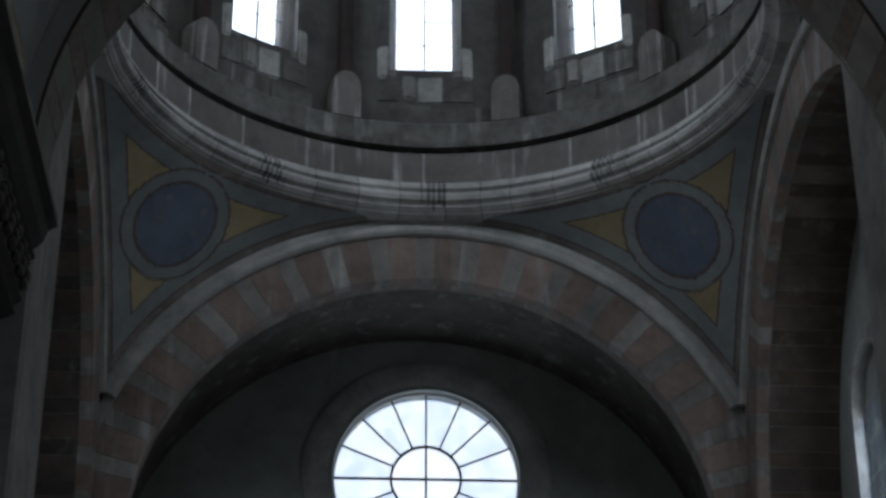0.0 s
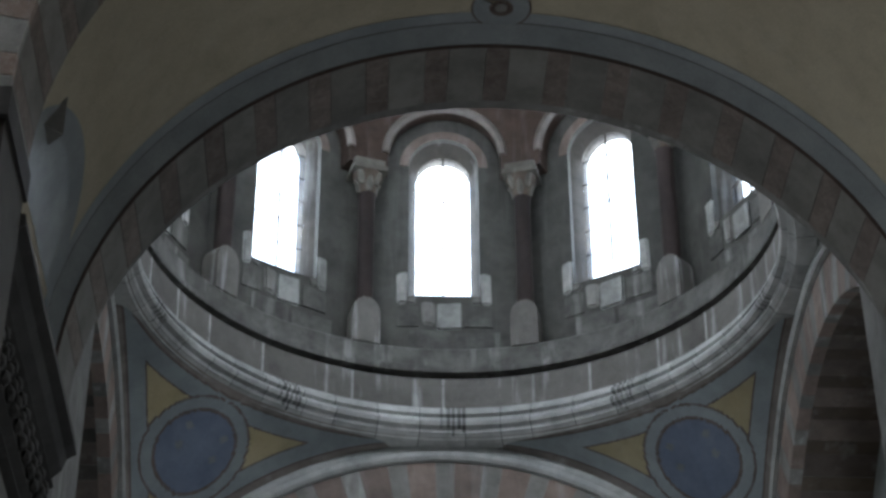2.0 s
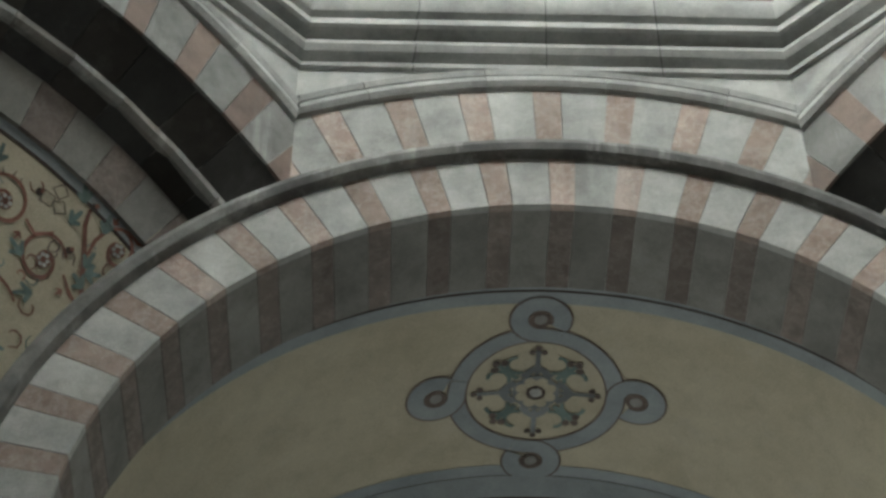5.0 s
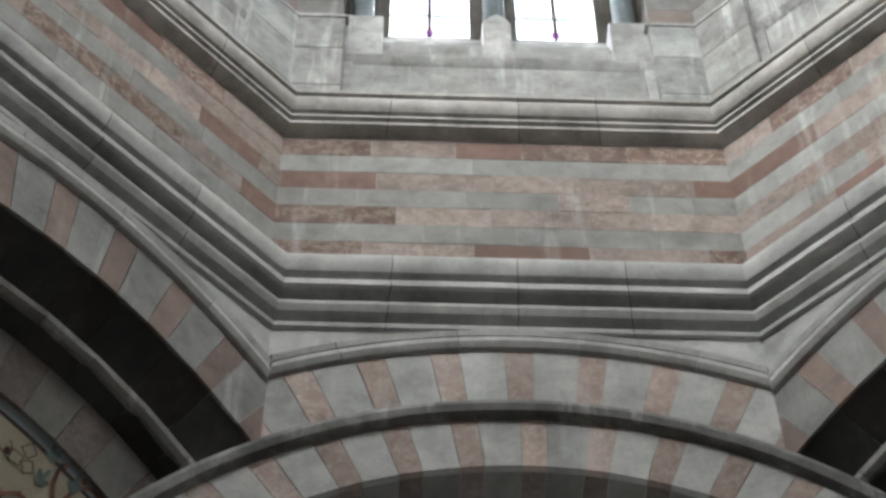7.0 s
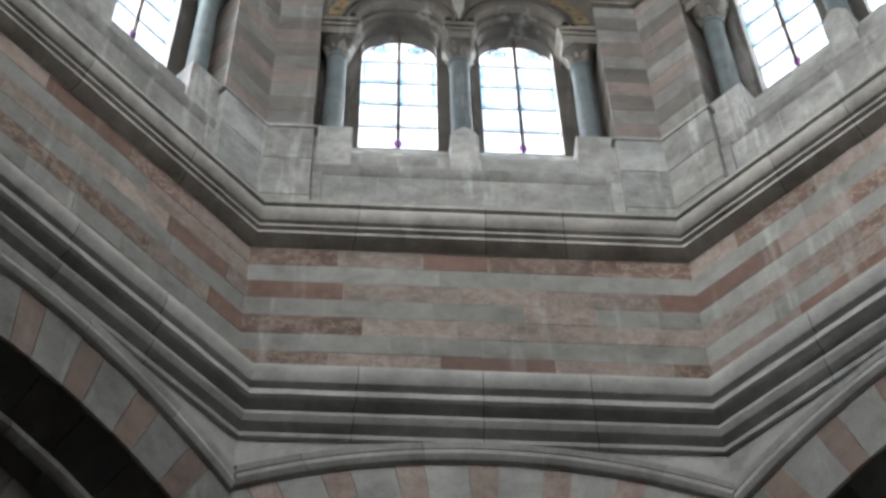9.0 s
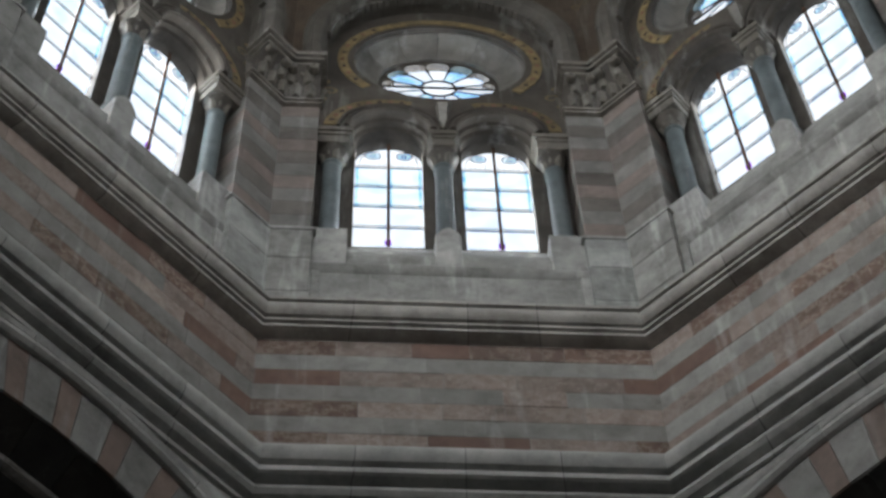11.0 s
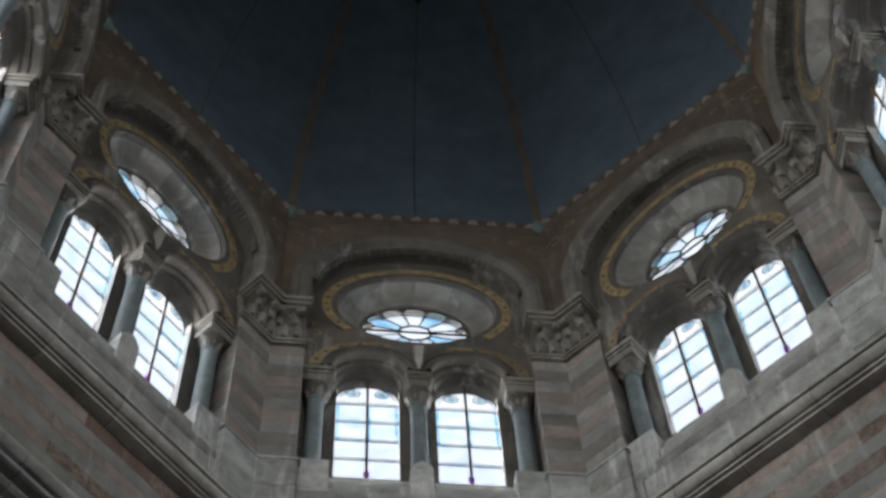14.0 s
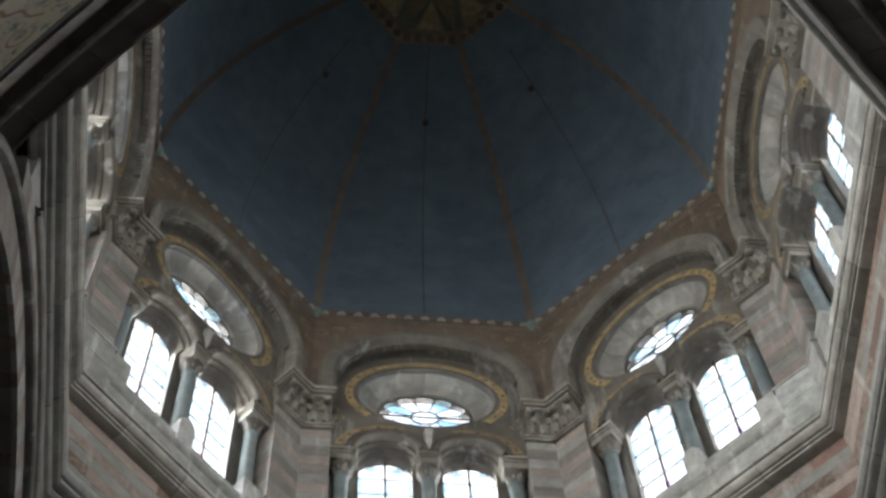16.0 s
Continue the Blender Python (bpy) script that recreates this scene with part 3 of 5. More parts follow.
            if math.hypot(x * 0.9, z - 30.9) < 5.25:
                bend([(x + g * (1 - f * 0.6) * math.cos(a + 4.5 * f), z + g * (1 - f * 0.6) * math.sin(a + 4.5 * f)) for f in (0, 0.17, 0.33, 0.5, 0.67, 0.83, 1)], 0.026, (RUSTLINE, TEAL, RUST)[q % 3], "fine mosaic tendril")
        at = [(1.55, 35.5, 1.2), (1.6, 35.3, 2.6), (1.58, 35.45, 0.2), (1.66, 35.9, 1.5), (1.95, 35.5, 0.6), (1.66, 34.9, 0.4), (1.3, 36.1, 1.9), (1.2, 35.85, 1.0), (1.0, 35.05, 3.6), (0.8, 35.35, 2.6), (0.3, 35.4, 4.0), (0.75, 34.4, 5.4), (0.2, 36.05, 1.6), (2.1, 35.75, 5.2)]
        leaves([(s * x, z, a if s > 0 else math.pi - a) for x, z, a in at], TEAL, 0.2)
        leaves([(s * x, z, a if s > 0 else math.pi - a) for x, z, a in ((1.75, 36.02, 1.2), (1.35, 35.2, 4.0), (0.7, 35.55, 4.4), (2.02, 35.62, 5.6))], RUST, 0.1)
    return t


first_squinch = squinch()
first_squinch.matrix_basis = FACES[1][0]
for k in (3, 5, 7):
    copy_thing(first_squinch, FACES[k][0])

# cornices of the octagon
LOWER = [(9.2, 41.42), (8.86, 41.4), (8.84, 41.28), (8.5, 41.26), (8.42, 41.2), (8.42, 41.08), (8.62, 41.06), (8.62, 40.97), (8.28, 40.95), (8.16, 40.85), (8.1, 40.7), (8.1, 40.55), (8.16, 40.42), (8.3, 40.37), (8.48, 40.36), (8.48, 40.25), (8.17, 40.24), (8.15, 40.08), (8.2, 40.04), (8.52, 40.02), (8.52, 39.9), (8.3, 39.88), (8.28, 39.78), (8.34, 39.68), (8.54, 39.62), (8.56, 39.54), (8.42, 39.52), (8.43, 39.44), (8.57, 39.42), (8.58, 39.3), (8.7, 39.28)]
def cornice(name, prof, material, label, length, seed):
    """A moulded cornice round the octagon, laid in separate stones."""
    t = thing(name, label, "cornice", "", "structure")
    rng = random.Random(seed)
    for k in range(8):
        n = max(3, int(7.4 / length))
        cuts = [0.0] + [(i + rng.uniform(-0.15, 0.15)) / n for i in range(1, n)] + [1.0]
        ends = [(corners_low(a)[k - 1], corners_low(a)[k], z) for a, z in prof]
        for f0, f1 in zip(cuts, cuts[1:]):
            bm = bmesh.new()
            g0, g1 = f0 + (0.0009 if f0 > 0 else 0), f1 - (0.0009 if f1 < 1 else 0)
            loft(bm, [[(p[0] + (q[0] - p[0]) * f, p[1] + (q[1] - p[1]) * f, z) for p, q, z in ends] for f in (g0, g1)])
            part("cornice_stone", bm, material, t, "", 25)
    bm = bmesh.new()
    ring(bm, [(a + 0.04, z) for a, z in prof], corners_low)
    part("joint", bm, NEARBLACK, t, "dark mortar joints", 25)


cornice("cornice_lower", LOWER, WHITE, "deeply moulded pale stone cornice round the octagon", 1.7, 3)
SILL = [(9.3, 46.22), (8.55, 46.2), (8.5, 46.18), (8.5, 46.09), (8.6, 46.08), (8.6, 46.04), (8.54, 46.03), (8.5, 45.921), (8.5, 45.819), (8.53, 45.731), (8.59, 45.667), (8.68, 45.654), (8.68, 45.616), (8.63, 45.604), (8.63, 45.54), (8.72, 45.527), (8.72, 45.489), (8.68, 45.477), (8.68, 45.4), (8.76, 45.37), (8.86, 45.34), (8.96, 45.32), (9.1, 45.32)]
cornice("cornice_sill", SILL, CORNICE, "moulded grey stone cornice below the drum windows", 1.5, 8)


# banded drum wall: courses of red and grey marble blocks
def banded_wall(k):
    m, half = FACES[k]
    t = thing("drum_wall", "drum wall banded in red and grey marble blocks", "wall", "drum walls", "structure")
    t.matrix_basis = m
    bm = bmesh.new()
    h = half + 0.1
    box(bm, -h, h, 8.934, 9.5, 39.2, 46.2)
    part("backing", bm, MORTAR, t, smooth=0)
    rng = random.Random(k + 3)
    z, n = 41.28, 8
    for c in range(n):
        hgt = 4.0 / n
        x = -h
        while x < h - 0.02:
            w = min(rng.uniform(0.9, 2.0), h - x)
            if h - x - w < 0.5:
                w = h - x
            kind = rng.choice(("pink_block", "pink_block", "red_block", "rose_block", "rose_block")) if c % 2 == 1 else "grey_block"
            if rng.random() < 0.06:
                kind = "rose_block"
            block("block", UNIT[kind], t, x + w / 2, 9.1 + rng.uniform(-0.006, 0.006), z + hgt / 2, w - 0.01, 0.36, hgt - 0.006)
            x += w
        z += hgt


for k in range(8):
    banded_wall(k)
# plain filler walls added beside the southern diagonals, and an unseen slab that shuts out sky under the dome
for k, x0, x1 in ((6, -5.5, -3.45), (2, 3.45, 5.5), (4, -5.8, -3.6), (4, 3.6, 5.8)):
    bm = bmesh.new()
    box(bm, x0, x1, 8.98, 10.2, 45.9 if k == 4 else 39.4, 63.6)
    ob = structure("wall_corner", bm, GREYB, "added plain grey filler wall beside the corner", "wall", 0)
    ob.matrix_basis = FACES[k][0]
for k in (3, 5):
    bm = bmesh.new()
    box(bm, -5.6, 5.6, 7.65, 10.0, 63.75, 64.0)
    ob = structure("slab_dome", bm, GREYB, "added unseen slab closing the sky gap under the dome", "ceiling", 0)
    ob.matrix_basis = FACES[k][0]


# ---- drum: piers, parapets, windows ----
def pier(s):
    t = thing("pier", "banded stone corner pier with a plain grey plinth", "pier", "corner piers of the drum")
    x0, x1 = 2.85, 4.15
    a, b = min(s * x0, s * x1), max(s * x0, s * x1)
    bm = bmesh.new()
    box(bm, min(s * 2.83, s * x1), max(s * 2.83, s * x1), 8.89, 10.4, 46.1, 49.45)
    part("core", bm, MORTAR, t, "", 0)
    for z0, z1 in ((46.1, 47.0), (47.0, 48.3), (48.3, 49.45)):
        bm = bmesh.new()
        box(bm, min(s * 2.8, s * x1), max(s * 2.8, s * x1), 8.86, 10.38, z0 + 0.008, z1 - 0.008)
        bmesh.ops.bevel(bm, geom=bm.edges[:], offset=0.012, segments=1, affect="EDGES")
        part("plinth_block", bm, LIMEWASH if s > 0 else PLINTH, t, "weathered grey plinth stone", 0)
    bm = bmesh.new()
    for y, z0, z1 in ((8.84, 49.45, 49.53), (8.88, 49.53, 49.62), (8.92, 49.62, 49.7)):
        box(bm, min(s * (x0 - 0.95 + y - 8), s * x1), max(s * (x0 - 0.95 + y - 8), s * x1), y, 10.4, z0, z1)
    part("plinth_moulding", bm, MOULD, t)
    z, c = 49.7, 0
    while z < 55.55:
        hgt = 0.585
        kind = ("pier_grey", "pier_dark", "pier_grey", "pier_pink", "pier_grey", "pier_dark", "pier_pink", "pier_dark", "pier_grey", "pier_pink")[(c + (3 if s > 0 else 0)) % 10]
        block("block", UNIT[kind], t, (a + b) / 2, 9.72, z + hgt / 2, b - a, 1.5, hgt - 0.012)
        z += hgt
        c += 1
    # capital: bell with leaves under a stepped abacus
    bm = bmesh.new()
    e = 2.72
    for y, xo, z0, z1 in ((8.26, e, 56.86, 57.02), (8.34, e + 0.08, 56.76, 56.86), (8.44, e + 0.16, 56.66, 56.76)):
        box(bm, min(s * xo, s * 4.3), max(s * xo, s * 4.3), y, 10.2, z0, z1)
    part("abacus", bm, SILLSTONE, t, "stepped stone abacus", 0)
    bm = bmesh.new()
    for y, xo, z0, z1 in ((8.86, e + 0.1, 55.62, 55.74), (8.8, e + 0.06, 55.54, 55.62), (8.86, e + 0.1, 55.46, 55.54)):
        box(bm, min(s * xo, s * 4.3), max(s * xo, s * 4.3), y, 10.2, z0, z1)
    part("necking", bm, SILLSTONE, t, "", 0)
    bm = bmesh.new()
    loft(bm, [[(s * x, y, z) for x, y in ((e + 0.14, y0), (4.2, y0), (4.2, 10.2), (e + 0.14, 10.2))] for y0, z in ((8.86, 55.74), (8.78, 56.1), (8.62, 56.45), (8.46, 56.66))], True, True)
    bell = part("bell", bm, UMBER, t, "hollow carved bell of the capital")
    for j, (n, w, h, out) in enumerate(((4, 0.36, 0.46, 0.14), (3, 0.4, 0.44, 0.24))):
        for i in range(n):
            f = (i + 0.5) / n
            bm = bmesh.new()
            acanthus(bm, pose(s * (e + 0.2 + 1.3 * f), 8.86 - 0.12 * j, 55.76 + 0.42 * j), w, h, out)
            part("leaf", bm, CARVED, bell, "carved acanthus leaf")
            bm = bmesh.new()
            acanthus(bm, Matrix.Translation((s * (e + 0.16 - 0.05 * j), 8.95 + 1.2 * f, 55.76 + 0.42 * j)) @ Matrix.Rotation(-s * math.pi / 2, 4, "Z"), w, h, 0.7 * out)
            part("leaf", bm, CARVED, bell, "carved acanthus leaf")
    for i in range(3):
        # scrolls and a flower under the abacus
        bm = bmesh.new()
        arc(bm, ((0.03, 8.36), (0.11, 8.4), (0.14, 8.5), (0.11, 8.6), (0.03, 8.6)), 0, 2 * math.pi, 14, s * (e + 0.3 + 0.5 * i), 56.52)
        part("volute", bm, CARVED, bell, "small carved scroll")
    return t


def small_column(x):
    t = thing("column", "green-grey marble colonnette on a pale block with a carved capital", "column", "colonnettes of the drum windows")
    bm = bmesh.new()
    w = 0.4 if abs(x) > 1 else 0.27
    if abs(x) > 1:
        box(bm, x - w, x + w, 9.03, 9.95, 48.38, 49.86)
    else:
        loft(bm, [[(x + px, y, pz) for px, pz in ((-w, 48.38), (w, 48.38), (w, 49.72), (w * 0.72, 49.79), (w * 0.5, 49.95), (0, 50.05), (-w * 0.5, 49.95), (-w * 0.72, 49.79), (-w, 49.72))] for y in (9.03, 9.8)], True, True)
    bmesh.ops.bevel(bm, geom=bm.edges[:], offset=0.015, segments=1, affect="EDGES")
    part("base_block", bm, MOULD, t, "pale stone base block")
    bm = bmesh.new()
    lathe(bm, [(0.27, 49.78), (0.28, 49.9), (0.25, 49.96), (0.26, 50.02), (0.215, 50.1), (0.21, 51.5), (0.2, 53.42), (0.235, 53.46), (0.235, 53.52), (0.2, 53.54)], 24, x, 9.5)
    part("shaft", bm, SHAFT, t)
    bm = bmesh.new()
    lathe(bm, [(0.2, 53.52), (0.22, 53.66), (0.26, 53.82), (0.33, 53.98), (0.36, 54.06), (0.2, 54.08)], 16, x, 9.5)
    capital = part("capital", bm, UMBER, t, "carved leafy capital")
    for i in range(8):
        bm = bmesh.new()
        a = 2 * math.pi * (i + 0.5) / 8
        acanthus(bm, Matrix.Translation((x, 9.5, 53.56 + 0.14 * (i % 2))) @ Matrix.Rotation(a, 4, "Z") @ Matrix.Translation((0, -0.21, 0)), 0.17, 0.34, 0.12)
        part("leaf", bm, CARVED, capital)
    bm = bmesh.new()
    h = 0.46 if abs(x) > 1 else 0.34
    for k, (d, z0, z1) in enumerate(((0.0, 54.5, 54.68), (0.05, 54.38, 54.5), (0.09, 54.06, 54.38))):
        box(bm, x - h + d, x + h - d, 9.04 + d, 9.96, z0, z1)
    part("impost", bm, CARVED, t, "moulded brown-grey impost block", 0)
    return t


def parapet():
    t = thing("parapet", "grey stone panelled parapet under the drum windows", "parapet", "parapets of the drum", "structure")
    bm = bmesh.new()
    box(bm, -2.95, 2.95, 9.06, 9.9, 46.1, 48.2)
    part("panel", bm, MOULD, t, smooth=0)
    bm = bmesh.new()
    loft(bm, [[(x, y, z) for y, z in ((9.06, 46.1), (8.93, 46.1), (8.93, 46.42), (8.96, 46.47), (9.02, 46.5), (9.06, 46.5))] for x in (-2.8, 2.8)], True, True)
    part("plinth", bm, MOULD, t, smooth=0)
    for x, w in ((-2.72, 0.1), (2.72, 0.1)):
        bm = bmesh.new()
        box(bm, x - w, x + w, 9.0, 9.07, 46.5, 48.06)
        part("stile", bm, MOULD, t, "", 0)
    bm = bmesh.new()
    loft(bm, [[(x, y, z) for y, z in ((9.06, 48.05), (9.0, 48.12), (8.97, 48.3), (9.0, 48.36), (9.12, 48.38), (9.12, 48.95), (9.9, 50.68), (10.3, 50.68), (10.3, 48.05))] for x in (-2.95, 2.95)], True, True)
    part("ledge", bm, MOULD, t)
    bm = bmesh.new()
    for x in (-1.6, -0.35, 0.95, 1.9):
        box(bm, x - 0.008, x + 0.008, 9.055, 9.1, 46.2, 48.05)
    part("joint", bm, MORTAR, t, smooth=0)
    return t


def bay_wall():
    t = thing("window_wall", "grey stone window wall with two round-headed lights and an oculus", "wall", "window walls of the drum", "structure")
    bm = bmesh.new()
    out = [(-3.3, 49.2), (3.3, 49.2), (3.3, 62.4), (-3.3, 62.4)]
    holes = [arched(x, 0.77, 50.3, 54.69) for x in (-1.22, 1.22)] + [circle_xz(0, 58.45, 1.5)]
    plate(bm, out, holes, 9.72, 10.0)
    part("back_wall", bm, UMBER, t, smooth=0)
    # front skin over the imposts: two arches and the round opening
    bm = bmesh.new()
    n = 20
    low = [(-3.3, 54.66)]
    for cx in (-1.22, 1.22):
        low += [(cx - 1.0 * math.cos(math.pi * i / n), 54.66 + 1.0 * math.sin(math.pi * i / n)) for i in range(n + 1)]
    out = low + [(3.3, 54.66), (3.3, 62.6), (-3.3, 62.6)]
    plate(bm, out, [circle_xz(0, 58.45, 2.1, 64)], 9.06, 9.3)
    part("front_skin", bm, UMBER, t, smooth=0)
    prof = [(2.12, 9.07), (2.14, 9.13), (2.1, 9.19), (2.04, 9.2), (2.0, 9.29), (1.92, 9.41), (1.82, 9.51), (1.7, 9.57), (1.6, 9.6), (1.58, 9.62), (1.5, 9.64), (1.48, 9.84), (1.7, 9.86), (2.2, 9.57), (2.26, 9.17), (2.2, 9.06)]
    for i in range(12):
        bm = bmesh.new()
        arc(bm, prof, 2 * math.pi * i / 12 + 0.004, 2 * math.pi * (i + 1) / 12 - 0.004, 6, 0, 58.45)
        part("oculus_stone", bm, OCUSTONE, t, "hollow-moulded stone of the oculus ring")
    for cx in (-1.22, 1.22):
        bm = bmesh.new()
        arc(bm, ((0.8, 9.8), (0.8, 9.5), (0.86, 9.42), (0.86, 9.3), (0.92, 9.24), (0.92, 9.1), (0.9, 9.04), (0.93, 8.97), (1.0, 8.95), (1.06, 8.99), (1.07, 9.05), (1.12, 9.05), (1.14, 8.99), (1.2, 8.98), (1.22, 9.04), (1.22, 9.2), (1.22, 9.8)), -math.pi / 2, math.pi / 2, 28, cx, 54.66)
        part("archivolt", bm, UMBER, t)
    bm = bmesh.new()
    loft(bm, [[(x * w, y, z) for x, y in ((-1, 9.06), (-0.8, d), (0.8, d), (1, 9.06))] for w, d, z in ((0.09, 9.0, 54.7), (0.11, 8.97, 55.2), (0.13, 8.94, 55.6), (0.15, 8.9, 55.75), (0.15, 8.9, 55.85))], True, True)
    part("keystone", bm, GREY, t, "pale tapered corbel stone", 25)
    bm = bmesh.new()
    arc(bm, ((2.26, 9.035), (2.5, 9.035), (2.5, 9.07), (2.26, 9.07)), -2.3, 2.3, 60, 0, 58.45)
    part("gilt_band", bm, GOLD, t, "ochre and brown patterned band")
    for s in (-1, 1):
        bm = bmesh.new()
        arc(bm, ((1.22, 9.04), (1.52, 9.04), (1.52, 9.07), (1.22, 9.07)), -0.35 if s > 0 else -1.5, 1.5 if s > 0 else 0.35, 24, s * 1.22, 54.66)
        part("gilt_band", bm, GOLD, t, "ochre and brown patterned band")
        # dark studs along the bands and thin scrolls in the spandrel
        for q in range(9):
            a = -0.2 + 0.19 * q
            bm = bmesh.new()
            arc(bm, ((0.0, 9.03), (0.06, 9.03), (0.06, 9.042), (0.0, 9.042)), 0, 2 * math.pi, 8, s * (1.22 + 1.37 * math.sin(a)), 54.66 + 1.37 * math.cos(a))
            part("painted_stud", bm, RUST if q % 2 else LINE, t, "dark painted flower", 0)
            b = 0.75 + 0.17 * q
            bm = bmesh.new()
            arc(bm, ((0.0, 9.026), (0.06, 9.026), (0.06, 9.037), (0.0, 9.037)), 0, 2 * math.pi, 8, s * 2.38 * math.sin(b), 58.45 + 2.38 * math.cos(b))
            part("painted_stud", bm, RUST if q % 2 else LINE, t, "dark painted flower", 0)
        for cx, cz, rad in ((2.62, 56.55, 0.24), (2.75, 57.05, 0.16), (2.8, 56.1, 0.15)):
            bm = bmesh.new()
            loft(bm, [[(s * (cx + rr * math.cos(a)), 9.05, cz + rr * math.sin(a)) for rr in (rad * (1 - 0.11 * a), rad * (1 - 0.11 * a) - 0.05)] for a in (0.25 * q for q in range(24))])
            part("painted_scroll", bm, GOLD, t, "faded ochre painted scroll", 0)
    return t


def big_arch():
    t = thing("wall_arch", "heavy round arch of grey stone with dentils framing the window bay", "arch", "wall arches of the drum", "structure")
    bm = bmesh.new()
    prof = [(2.76, 9.1), (2.76, 8.8), (2.8, 8.76), (2.8, 8.6), (2.84, 8.56), (2.9, 8.4), (2.98, 8.36), (3.1, 8.36), (3.14, 8.4), (3.22, 8.38), (3.3, 8.42), (3.34, 8.55), (3.34, 9.1)]
    arc(bm, prof, -math.pi / 2, math.pi / 2, 56, 0, BAZ)
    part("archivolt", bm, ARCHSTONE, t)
    for s in (-1, 1):
        bm = bmesh.new()
        loft(bm, [[(s * r, y, z) for r, y in prof] for z in (57.0, BAZ)], True, True)
        part("stilt", bm, ARCHSTONE, t)
    bm = bmesh.new()
    for i in range(41):
        a = -1.45 + 2.9 * i / 40
        m = Matrix.Translation((0, 0, BAZ)) @ Matrix.Rotation(a, 4, "Y") @ Matrix.Translation((0, 8.68, 2.74))
        res = bmesh.ops.create_cube(bm, size=1, matrix=m @ Matrix.Diagonal((0.15, 0.2, 0.1, 1)))
    tagged(part("dentils", bm, ARCHSTONE, t, smooth=0), kind="stuff")
    bm = bmesh.new()
    pts = [(-4.1, 56.9), (-3.3, 56.9), (-3.3, BAZ)] + [(3.3 * math.sin(a), BAZ + 3.3 * math.cos(a)) for a in (-math.pi / 2 + math.pi * i / 32 for i in range(1, 32))] + [(3.3, BAZ), (3.3, 56.9), (4.1, 56.9), (4.1, 63.3), (-4.1, 63.3)]
    plate(bm, pts, [], 8.62, 9.3)
    part("upper_spandrel", bm, BROWN, t, "brown painted spandrel", 0)
    for s in (-1, 1):
        for cx, cz, rad in ((3.35, 61.9, 0.34), (2.75, 62.3, 0.22), (3.55, 61.1, 0.22), (2.25, 62.5, 0.15)):
            bm = bmesh.new()
            loft(bm, [[(s * (cx + rr * math.cos(a)), 8.612, cz + rr * math.sin(a)) for rr in (rad * (1 - 0.1 * a), rad * (1 - 0.1 * a) - 0.06)] for a in (0.25 * q for q in range(24))])
            part("painted_scroll", bm, GOLD, t, "faded ochre painted scroll", 0)
    return t


BAZ = 58.7


